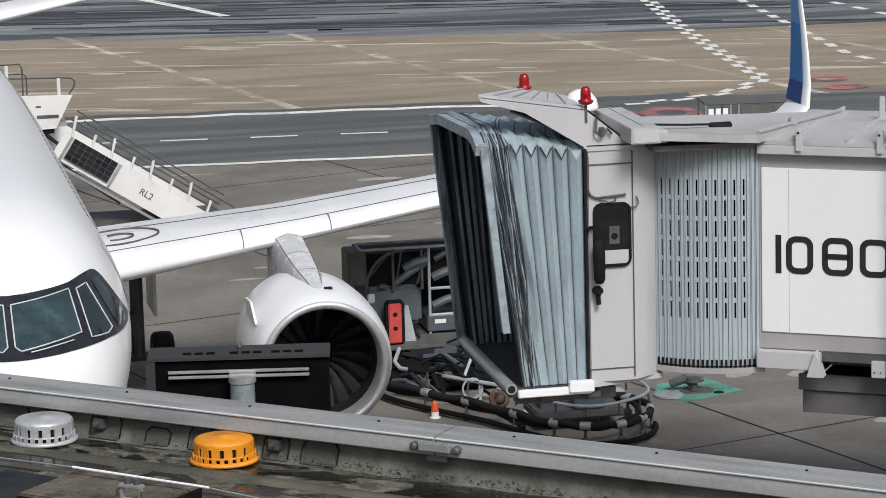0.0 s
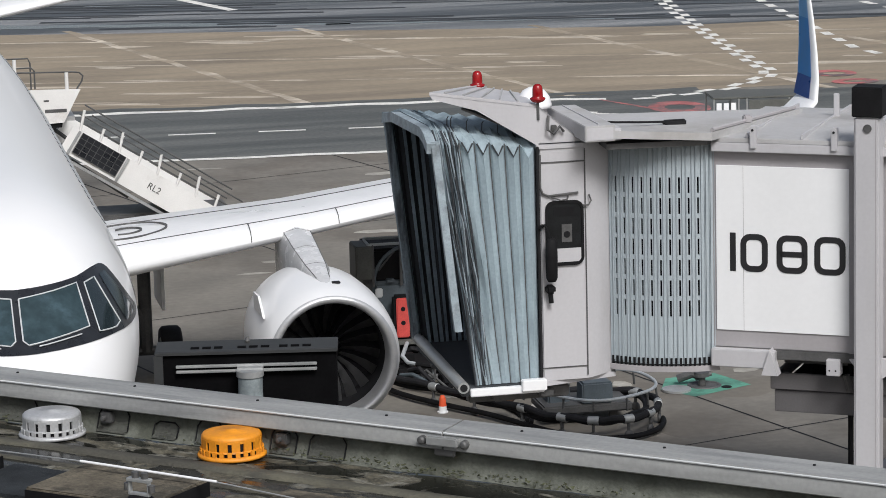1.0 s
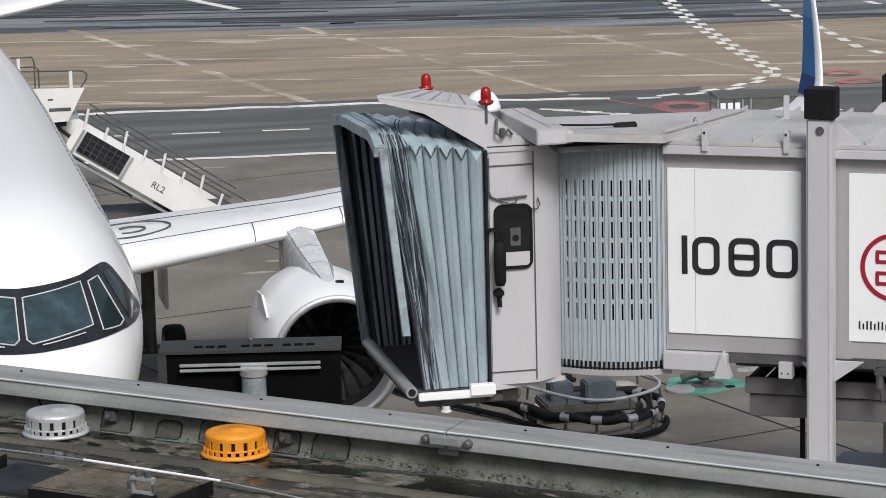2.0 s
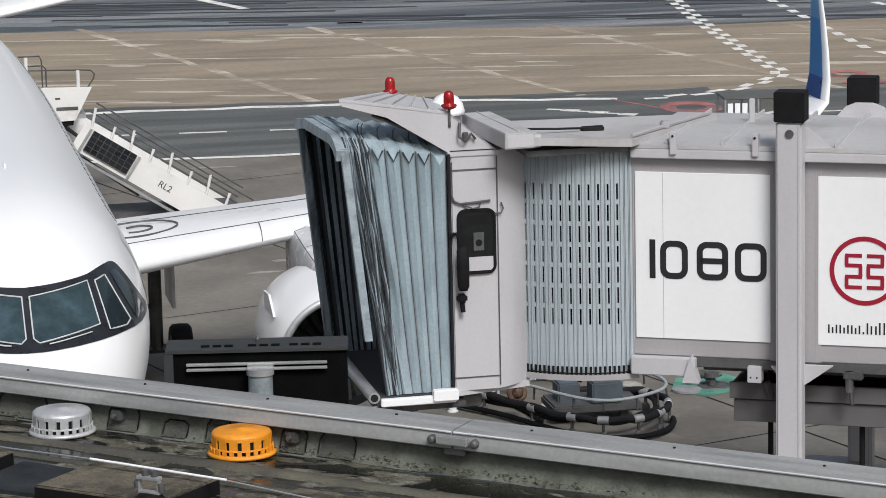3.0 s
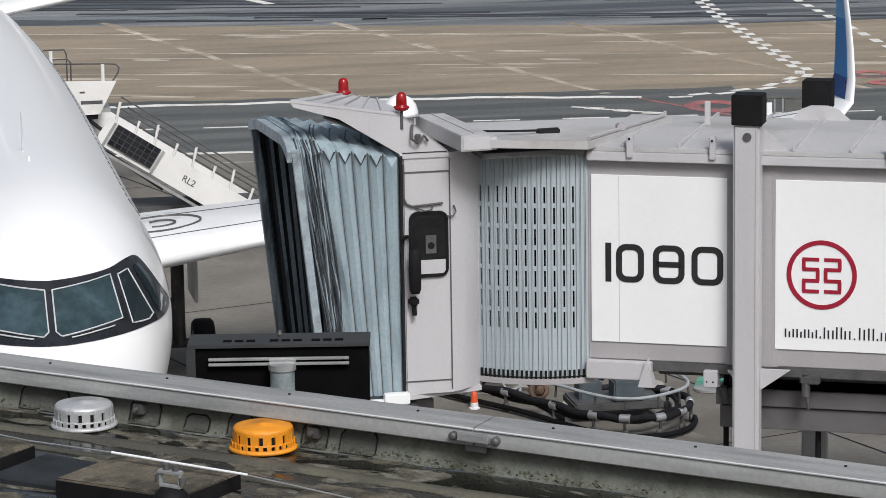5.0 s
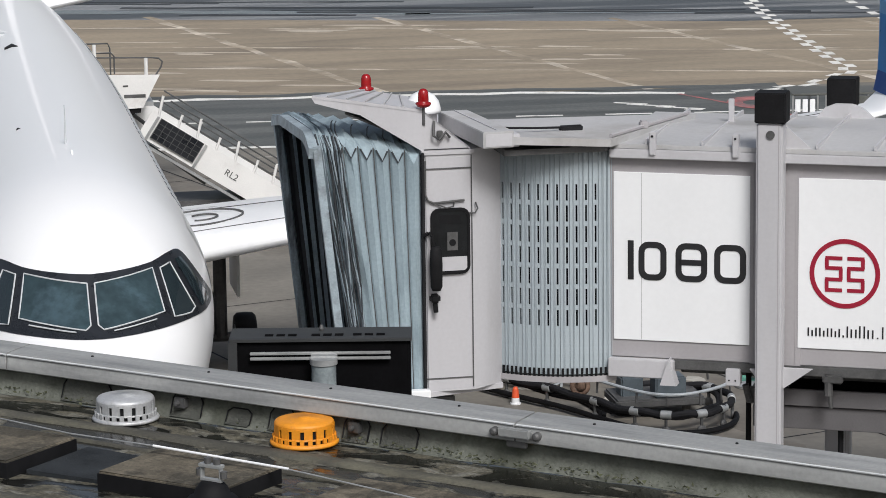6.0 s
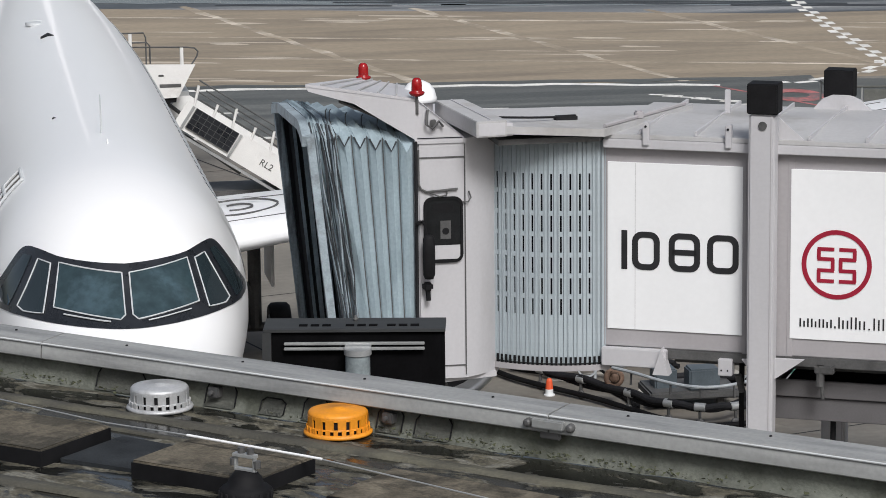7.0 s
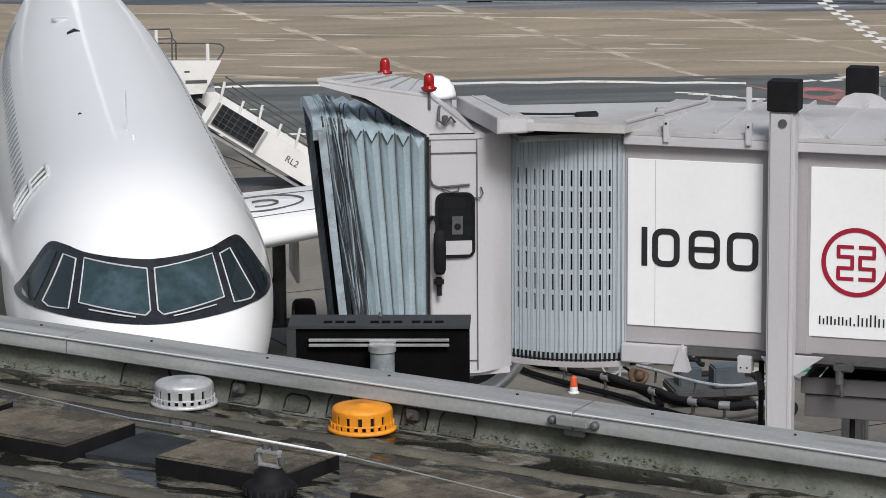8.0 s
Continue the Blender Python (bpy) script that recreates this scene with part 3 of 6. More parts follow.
# lightning conductor on its stand
wire = thing("lightning_conductor", "thin steel lightning conductor wire on the roof", "conductor", K)
bm = B()
tube(bm, [(-6.0, -0.30, 0.08), (-2.3, -0.69, 0.10), (-1.29, -0.86, 0.11), (-0.75, -0.90, 0.125)], 0.004, 6)
tube(bm, [(0.0, -0.91, 0.115), (0.7, -0.94, 0.08), (1.4, -0.98, 0.05), (4.5, -1.15, 0.03)], 0.004, 6)
part("wire", bm, M_STEEL, wire)
bm = B()
tube(bm, [(-0.76, -0.90, 0.125), (0.02, -0.912, 0.116)], 0.0065, 8)
part("rod", bm, M_PANEL, wire, "bright connecting rod")
stand = thing("conductor_stand", "black conductor stand with a metal clamp", "wire stand", K @ pose(-0.13, -1.30, 0))
bm = B()
lathe(bm, [(0.0, 0.0), (0.115, 0.0), (0.12, 0.01), (0.118, 0.05), (0.105, 0.062), (0.085, 0.07), (0.075, 0.10), (0.05, 0.13), (0.0, 0.135)], "z", (0, 0, 0), 24)
part("foot", bm, M_BLACK, stand, smooth="all")
bm = B()
for k in range(18):
    box(bm, (0.112, -0.007, 0.012), (0.124, 0.007, 0.045), 0.0, Matrix.Rotation(k * math.tau / 18, 4, "Z"))
part("foot_rib", bm, M_DARK, stand)
bm = B()
box(bm, (-0.055, -0.012, 0.13), (0.055, 0.012, 0.145), 0.003)
box(bm, (-0.058, -0.012, 0.13), (-0.046, 0.012, 0.20), 0.003)
box(bm, (0.046, -0.012, 0.13), (0.058, 0.012, 0.20), 0.003)
box(bm, (-0.06, -0.02, 0.195), (0.06, 0.02, 0.212), 0.003)
part("bracket", bm, M_STEEL, stand, smooth=True)
for dx, dz in ((-0.065, 0.17), (0.065, 0.17), (-0.02, 0.225), (0.03, 0.225)):
    bm = B()
    lathe(bm, [(0, -0.02), (0.016, -0.018), (0.018, 0.014), (0, 0.016)], "z", (dx, 0, dz), 10)
    part("bolt", bm, M_DSTEEL, stand, smooth=True)

# ---- docking display, seen from behind ----
vd = thing("docking_display", "black docking guidance display cabinet seen from behind", "display", pose(0.67, -16.85, 0, 0, 0, -10.5))
bm = B()
box(bm, (-0.69, -0.02, 7.46), (0.69, 0.29, 8.08), 0.012)
cabinet = part("cabinet", bm, M_MATT, vd, "matt black cabinet", smooth=True)
bm = B()
prism(bm, [(-0.05, 8.082), (-0.05, 8.104), (-0.03, 8.110), (0.30, 8.118), (0.31, 8.110), (0.31, 8.082)], -0.70, 0.70, "x")
hood_ = part("lid", bm, mat("dark grey painted lid", (0.03, 0.032, 0.033), 0.7, var=0.15, scale=4, grain=40), vd, "dark grey lid with vent slots")
for g in (-0.36, 0.0, 0.32):
    for k in range(3):
        x = g + 0.09 * k - 0.07
        bm = B()
        box(bm, (x, 0.03, 8.09), (x + 0.065, 0.09, 8.117), 0.0)
        part("vent_slot", bm, M_MATT, hood_)
bm = B()
lathe(bm, [(0.012, 0.0), (0.02, 0.02), (0.01, 0.05), (0.0, 0.05)], "z", (-0.0, 0.2, 8.112), 10)
part("lifting_eye", bm, M_DSTEEL, hood_)
bm = B()
prism(bm, [(-0.71, 7.44), (-0.64, 7.44), (-0.64, 8.08), (-0.71, 8.08)], -0.06, 0.30, "y")
part("side_frame", bm, mat("side frame grey", (0.03, 0.032, 0.033), 0.7, var=0.15), vd)
for z in (7.945, 7.985):
    bm = B()
    box(bm, (-0.54, -0.075, z), (0.54, -0.045, z + 0.022), 0.004)
    part("mounting_rail", bm, M_STEEL, vd, "bright galvanised mounting rail", smooth=True)
bm = B()
tube(bm, [(0.03, -0.16, 0.0), (0.03, -0.16, 7.98)], 0.095, 20)
pole = part("pole", bm, mat("blue grey galvanised pole", (0.30, 0.345, 0.36), 0.5, metal=0.3, var=0.2, scale=14, grain=50), vd, "galvanised support pole", smooth=True)
bm = B()
lathe(bm, [(0.098, 7.93), (0.106, 7.935), (0.106, 7.98), (0.0, 7.985)], "z", (0.03, -0.16, 0), 20)
box(bm, (-0.07, -0.16, 7.965), (0.13, -0.02, 7.995), 0.006)
part("pole_head", bm, M_STEEL, pole, smooth=True)
# ---- aircraft ----
# stations along the fuselage: distance aft of the nose, half width, top, bottom
STN = [(0.0, 0.03, 3.36, 3.30), (0.12, 0.36, 3.70, 2.98), (0.35, 0.64, 3.93, 2.74), (0.7, 0.92, 4.12, 2.52), (1.1, 1.14, 4.29, 2.35),
       (1.4, 1.28, 4.48, 2.25), (1.7, 1.40, 4.72, 2.17), (2.0, 1.50, 4.97, 2.10), (2.4, 1.62, 5.25, 2.02), (2.9, 1.73, 5.50, 1.95),
       (3.5, 1.83, 5.70, 1.89), (4.3, 1.92, 5.85, 1.84), (5.2, 1.965, 5.92, 1.81), (6.5, 1.975, 5.95, 1.80), (18.5, 1.975, 5.95, 1.80),
       (22.0, 1.92, 5.95, 1.9), (25.0, 1.79, 5.94, 2.2), (29.0, 1.46, 5.90, 2.85), (33.0, 1.02, 5.75, 3.65), (37.4, 0.25, 5.3, 4.75)]
SY = np.array([s[0] for s in STN])
SV = np.array([s[1:] for s in STN])


def station(y):
    return tuple(np.interp(y, SY, SV[:, i]) for i in range(3))


def skin(y, a):
    """A point of the fuselage skin: angle a from port (+x) up."""
    w, zt, zb = station(y)
    return Vector((w * math.cos(a), y, (zb + zt) / 2 + (zt - zb) / 2 * math.sin(a)))


def nose_y(x, z):
    """How far aft the nose skin lies at x, z, seen from ahead."""
    lo, hi = 0.0, 6.4
    for _ in range(26):
        y = (lo + hi) / 2
        w, zt, zb = station(y)
        if (x / w) ** 2 + ((z - (zt + zb) / 2) / ((zt - zb) / 2)) ** 2 > 1:
            lo = y
        else:
            hi = y
    return hi


def on_nose(x, z, off):
    d = 0.03
    gx = (nose_y(x + d, z) - nose_y(x - d, z)) / (2 * d)
    gz = (nose_y(x, z + d) - nose_y(x, z - d)) / (2 * d)
    n = Vector((gx, -1, gz)).normalized()
    return Vector((x, nose_y(x, z), z)) + n * off


def nose_patch(outline, off, cuts=5):
    """A thin panel that follows the nose skin inside an outline seen from ahead."""
    bm = B()
    bm.faces.new([bm.verts.new((x, 0, z)) for x, z in outline])
    bmesh.ops.triangulate(bm, faces=bm.faces[:], quad_method="BEAUTY", ngon_method="BEAUTY")
    bmesh.ops.subdivide_edges(bm, edges=bm.edges[:], cuts=cuts, use_grid_fill=True)
    for v in bm.verts:
        v.co = on_nose(v.co.x, v.co.z, off)
    return bm


def nose_line(bm, outline, off, r):
    """A bead along a closed outline on the nose skin."""
    pts = []
    for p, q in zip(outline, outline[1:] + outline[:1]):
        for k in range(5):
            pts.append(on_nose(p[0] + (q[0] - p[0]) * k / 5, p[1] + (q[1] - p[1]) * k / 5, off))
    tube(bm, pts + pts[:1], r, 5, False)


plane = thing("airliner", "white twin-engine narrow-body airliner parked at the gate", "airliner")
bm = B()
ys = [0, .03, .07, .12, .2, .35, .5, .7, .9, 1.1, 1.25, 1.4, 1.55, 1.7, 1.85, 2, 2.2, 2.4, 2.65, 2.9, 3.2, 3.5, 3.9, 4.3, 4.7, 5.2, 5.8, 6.5] + list(range(8, 28, 2)) + [29, 30.5, 32, 33.5, 35, 36.2, 37.4]
rings = [[bm.verts.new(skin(y, k * math.tau / 72)) for k in range(72)] for y in ys]
for q, w in zip(rings, rings[1:]):
    for k in range(72):
        bm.faces.new((q[k], q[(k + 1) % 72], w[(k + 1) % 72], w[k]))
bm.faces.new(rings[0]), bm.faces.new(rings[-1])
fuselage = part("fuselage", bm, M_WHITE, plane, smooth="all")

MASK = [(0, 4.93), (0.45, 4.95), (0.88, 4.98), (1.08, 5.02), (1.24, 5.03), (1.36, 4.97), (1.50, 4.78), (1.64, 4.56), (1.78, 4.33), (1.84, 4.21), (1.79, 4.16), (1.62, 4.19), (1.4, 4.225), (1.0, 4.225), (0.5, 4.225), (0, 4.23)]
PANE = [(0.05, 4.82), (0.87, 4.91), (0.98, 4.40), (0.12, 4.31), (0.05, 4.36)]
SIDE = [(0.98, 4.89), (1.14, 4.91), (1.45, 4.32), (1.38, 4.28), (1.12, 4.31)]
AFT = [(1.23, 4.92), (1.32, 4.92), (1.46, 4.74), (1.70, 4.35), (1.72, 4.26), (1.57, 4.27)]


def rounded(P):
    """The outline with soft corners, its two ends on the centre line kept."""
    out = [P[0]]
    for a, b, c in zip(P, P[1:], P[2:]):
        for k in (0.0, 0.33, 0.66, 1.0):
            p = [a[i] * 0.5 + b[i] * 0.5 for i in (0, 1)]
            r = [c[i] * 0.5 + b[i] * 0.5 for i in (0, 1)]
            out.append(tuple((1 - k) ** 2 * p[i] + 2 * k * (1 - k) * b[i] + k * k * r[i] for i in (0, 1)))
    clean = [out[0]]
    for q in out[1:] + [P[-1]]:
        if math.dist(q, clean[-1]) > 0.01:
            clean.append(q)
    return clean


for s in (1, -1):
    half = [(s * x, z) for x, z in rounded(MASK)]
    part("window_surround", nose_patch(half, 0.012), M_MASK, plane, "glossy black cockpit window surround", smooth="all")
    for shape, seal in ((PANE, M_COCKPIT), (SIDE, M_COCKPIT2), (AFT, None)):
        line = [(s * x, z) for x, z in shape]
        w = part("cockpit_window", nose_patch(line, 0.022), seal or M_COCKPIT2, plane, "dark teal cockpit glass", smooth="all")
        if seal:
            bm = B()
            nose_line(bm, line, 0.026, 0.011)
            part("seal", bm, M_SEAL, w, "light grey window seal", smooth=True)
    bm = B()
    tube(bm, [on_nose(s * (0.25 + 0.1 * k), 4.285 + 0.008 * k, 0.035) for k in range(7)], 0.011, 5)
    part("wiper", bm, M_SEAL, plane, "windscreen wiper blade")
# cabin windows and doors
bm = B()
prism(bm, [(0.11 * math.cos(a), 0.16 * math.sin(a)) for a in [k * math.tau / 14 for k in range(14)]], -0.004, 0.004, "x")
pane_mesh = mesh_of("cabin_window", bm, M_COCKPIT)
bm = B()
n = 14
ro = [bm.verts.new((0.006, 0.145 * math.cos(k * math.tau / n), 0.2 * math.sin(k * math.tau / n))) for k in range(n)]
ri = [bm.verts.new((0.012, 0.11 * math.cos(k * math.tau / n), 0.16 * math.sin(k * math.tau / n))) for k in range(n)]
for k in range(n):
    bm.faces.new((ro[k], ro[(k + 1) % n], ri[(k + 1) % n], ri[k]))
rim_mesh = mesh_of("window_rim", bm, M_SEAL)
for s in (1, -1):
    for i in range(38):
        y = 7.0 + i * 0.533
        p = skin(y, 0.58 if s > 0 else math.pi - 0.58)
        m = Matrix.Translation(p) @ Matrix.Rotation(-s * 0.56, 4, "Y")
        for nm, me in (("cabin_window", pane_mesh), ("window_rim", rim_mesh)):
            o = new(nm, me)
            o.parent = plane
            o.matrix_basis = m @ (Matrix.Rotation(math.pi, 4, "Z") if s < 0 else Matrix())


def skin_band(y0, y1, a0, a1, off, n=12):
    """A curved panel on the fuselage between two stations and two angles."""
    bm = B()
    rows = []
    for i in range(5):
        y = y0 + (y1 - y0) * i / 4
        row = []
        for k in range(n + 1):
            p = skin(y, a0 + (a1 - a0) * k / n)
            w, zt, zb = station(y)
            d = (p - Vector((0, y, (zt + zb) / 2))).normalized()
            row.append(bm.verts.new(p + d * off))
        rows.append(row)
    for q, w in zip(rows, rows[1:]):
        for k in range(n):
            bm.faces.new((q[k], q[k + 1], w[k + 1], w[k]))
    return bm


part("door_opening", skin_band(5.9, 6.6, math.pi - 0.88, math.pi - 0.50, 0.012), mat("dim galley interior", (0.09, 0.075, 0.06), 0.7, var=0.3, scale=4), plane, "open service doorway with dim interior")
bm = B()
for a, y0, y1 in ((0.90, 5.82, 6.68), (0.72, 5.82, 6.68), (0.50, 5.82, 6.68)):
    tube(bm, [skin(y0, math.pi - a) * 1.0 + Vector((-0.03, 0, 0.01)), skin(y1, math.pi - a) + Vector((-0.03, 0, 0.01))], 0.03, 6)
for y in (5.84, 6.22, 6.66):
    tube(bm, [skin(y, math.pi - 0.50 - 0.40 * k / 5) + Vector((-0.03, 0, 0.01)) for k in range(6)], 0.025, 6)
part("door_frame", bm, M_SEAL, plane, "pale doorway frame")
part("passenger_door", skin_band(4.75, 5.6, -0.1, 0.62, 0.008), M_WHITE, plane, smooth="all")
bm = B()
for a0, a1, y0, y1 in ((-0.1, 0.62, 4.735, 4.75), (-0.1, 0.62, 5.6, 5.615), (0.61, 0.62, 4.735, 5.615)):
    b2 = skin_band(y0, y1, a0, a1, 0.011)
    me = bpy.data.meshes.new("tmp")
    b2.to_mesh(me)
    b2.free()
    bm.from_mesh(me)
    bpy.data.meshes.remove(me)
part("door_outline", bm, M_SEAL, plane)
# aerials and marks on the crown
bm = B()
tube(bm, [(0.0, 7.1, 5.93), (-0.01, 7.0, 6.56)], [0.016, 0.007], 6)
part("aerial_rod", bm, M_SEAL, plane)
bm = B()
prism(bm, [(6.1, 5.92), (6.3, 5.92), (6.27, 6.0), (6.16, 6.0)], 0.03, 0.05, "x")
part("aerial", bm, M_WHITE, plane)
for x, y, r in ((-0.31, 19.6, 0.16), (-0.62, 9.5, 0.035)):
    z = 3.875 + 2.075 * math.sqrt(1 - (x / 1.975) ** 2)
    bm = B()
    prism(bm, [(x - r, y - r * 1.6), (x, y + r * 2.2), (x + r, y - r * 1.6), (x, y - r * 0.6)], z - 0.05, z + 0.012)
    part("roof_mark", bm, M_DARK, plane, "small dark crown marking")
bm = B()
lathe(bm, [(0.27, -0.05), (0.27, 0.0), (0.25, 0.01), (0.23, 0.01), (0.22, 0.0), (0.0, 0.0)], "z", (-0.41, 21.9, 5.91), 24)
part("hatch", bm, M_SEAL, plane)


def aerofoil(bm, secs, side=1):
    """A skinned wing. Sections: span x, leading edge y, chord, height, thickness; upright ones give (x, y, chord, z, thickness, tilt)."""
    prof = [(0, 0), (.006, .16), (.025, .33), (.08, .5), (.2, .6), (.4, .56), (.7, .33), (1, .02), (.7, -.2), (.4, -.36), (.2, -.4), (.08, -.34), (.025, -.22), (.006, -.12)]
    R = []
    for s in secs:
        x, le, c, z, th = s[:5]
        a = s[5] if len(s) > 5 else 0.0
        R.append([bm.verts.new((side * (x - th * v * math.sin(a)), le + c * u, z + th * v * math.cos(a))) for u, v in prof])
    n = len(prof)
    for q, w in zip(R, R[1:]):
        for k in range(n):
            bm.faces.new((q[k], q[(k + 1) % n], w[(k + 1) % n], w[k]))
    bm.faces.new(R[0]), bm.faces.new(R[-1])


WSEC = [(1.2, 12.2, 5.6, 2.88, 0.72), (2.6, 12.85, 4.8, 3.0, 0.62), (6.0, 14.2, 3.5, 3.24, 0.42), (16.5, 19.15, 1.7, 3.92, 0.17)]


def wing_at(x):
    for a, b in zip(WSEC, WSEC[1:]):
        if x <= b[0]:
            k = (x - a[0]) / (b[0] - a[0])
            return [p + (q - p) * k for p, q in zip(a, b)]
    return list(WSEC[-1])


def engine(side):
    e = Vector((side * 5.75, 10.3, 1.72))
    bm = B()
    lathe(bm, [(1.10, 0.055), (1.16, 0.2), (1.205, 0.5), (1.24, 1.0), (1.25, 1.5), (1.22, 2.2), (1.10, 3.0), (0.96, 3.5), (0.93, 3.5), (0.9, 3.2)], "y", e, 56)
    nac = part("nacelle", bm, M_WHITE, plane, "white engine nacelle", smooth="all")
    bm = B()
    lathe(bm, [(0.945, 0.42), (0.945, 0.2), (0.96, 0.09), (0.985, 0.03), (1.03, 0.0), (1.075, 0.02), (1.10, 0.055)], "y", e, 56)
    part("inlet_lip", bm, M_LIP, nac, "bare metal inlet lip", smooth="all")
    bm = B()
    lathe(bm, [(0.945, 0.42), (0.95, 1.15), (0.90, 1.2), (0.0, 1.25)], "y", e, 40)
    part("inlet_duct", bm, M_DARK, nac, smooth="all")
    bm = B()
    lathe(bm, [(0.0, 0.55), (0.06, 0.58), (0.16, 0.75), (0.26, 1.0), (0.28, 1.12)], "y", e, 24)
    sp = part("spinner", bm, M_BLACK, nac, smooth="all")
    bm = B()
    tube(bm, [e + Vector((0.02, 0.60, 0.05)), e + Vector((0.13, 0.70, 0.05)), e + Vector((0.13, 0.80, -0.12))], 0.018, 5)
    part("spiral_mark", bm, M_LINE, sp)
    bm = B()
    for i in range(4):
        r0, r1 = 0.26 + i * 0.22, 0.26 + (i + 1) * 0.22
        if i == 3:
            r1 = 0.93
        def rib(r):
            tw = 0.5 + 0.55 * (r - 0.26) / 0.67
            w = 0.075 + 0.06 * (r - 0.26)
            c = Vector((0.04 * (r - 0.26) ** 2 * 8, 0.95 - 0.08 * (r - 0.26), r))
            return [bm.verts.new(c + Vector((k * w * math.sin(tw), k * w * math.cos(tw) * 1.4, 0))) for k in (-1, 1)]
        p = prev if i else rib(r0)
        prev = rib(r1)
        bm.faces.new((p[0], p[1], prev[1], prev[0]))
    bmesh.ops.solidify(bm, geom=bm.faces[:], thickness=0.012)
    blade = mesh_of("fan_blade", bm, M_FAN, "all")
    for k in range(20):
        o = new("fan_blade", blade)
        o.parent = nac
        o.matrix_basis = Matrix.Translation(e) @ Matrix.Rotation(k * math.tau / 20, 4, "Y")
    # pylon: a slim upright fairing from nacelle crown into the wing
    bm = B()
    secs = [(10.7, 0.03, 2.78, 2.90), (11.2, 0.15, 2.75, 2.98), (12.0, 0.24, 2.7, 3.08), (13.0, 0.29, 2.5, 3.20), (14.0, 0.32, 2.4, 3.33), (14.7, 0.30, 2.3, 3.34), (16.5, 0.05, 2.2, 2.6)]
    R = []
    for y, w, z0, z1 in secs:
        R.append([bm.verts.new((e.x + px * w, y, z0 + (z1 - z0) * pz)) for px, pz in ((-1, 0), (-1, .7), (-.75, .93), (0, 1), (.75, .93), (1, .7), (1, 0))])
    for q, w in zip(R, R[1:]):
        for k in range(6):
            bm.faces.new((q[k], q[k + 1], w[k + 1], w[k]))
    bm.faces.new(R[0]), bm.faces.new(R[-1])
    pyl = part("pylon", bm, M_PYLON, plane, "grey engine pylon fairing", smooth=True)
    bm = B()
    for w in (-0.75, 0.75):
        tube(bm, [(e.x + w * wd, y, z0 + (z1 - z0) * 0.93) for y, wd, z0, z1 in secs[1:5]], 0.008, 4)
    for y, wd, z0, z1 in secs[2:5]:
        tube(bm, [(e.x - wd * 0.75, y, z0 + (z1 - z0) * 0.93), (e.x, y, z1), (e.x + wd * 0.75, y, z0 + (z1 - z0) * 0.93)], 0.006, 4)
    part("panel_line", bm, M_DSTEEL, pyl)
    # cowl strake and latch
    bm = B()
    prism(bm, [(10.95, 2.38), (12.0, 2.35), (12.1, 2.62), (11.5, 2.66)], e.x - side * 1.07 - 0.02, e.x - side * 1.07 + 0.02, "x")
    part("strake", bm, M_WHITE, nac)
    bm = B()
    box(bm, (e.x + 0.1, 10.85, 2.915), (e.x + 0.24, 10.95, 2.95), 0.008)
    part("latch", bm, M_DARK, nac)


def leg(side):
    """Main undercarriage: strut, two wheels, door."""
    x, y = side * 3.35, 17.7
    bm = B()
    tube(bm, [(x, y, 2.9), (x, y, 0.46)], 0.13, 10)
    tube(bm, [(x, y - 0.05, 1.1), (x - side * 1.2, y - 0.1, 2.5)], 0.06, 8)
    tube(bm, [(x - 0.5, y, 0.46), (x + 0.5, y, 0.46)], 0.09, 8)
    st = part("landing_gear_strut", bm, M_DSTEEL, plane, smooth=True)
    for d in (-0.46, 0.46):
        bm = B()
        lathe(bm, [(0.24, -0.19), (0.40, -0.2), (0.45, -0.15), (0.46, 0), (0.45, 0.15), (0.40, 0.2), (0.24, 0.19)], "x", (x + d, y, 0.46), 28)
        w = part("tyre", bm, M_DARK, st, smooth="all")
        bm = B()
        lathe(bm, [(0.0, -0.12), (0.16, -0.15), (0.24, -0.19), (0.24, 0.19), (0.16, 0.15), (0.0, 0.12)], "x", (x + d, y, 0.46), 20)
        part("rim", bm, M_STEEL, st, smooth=True)
    bm = B()
    box(bm, (x + side * 0.25, y - 0.75, 1.35), (x + side * 0.31, y + 0.6, 2.85), 0.03)
    part("gear_door", bm, M_WINGGREY, plane, smooth=True)


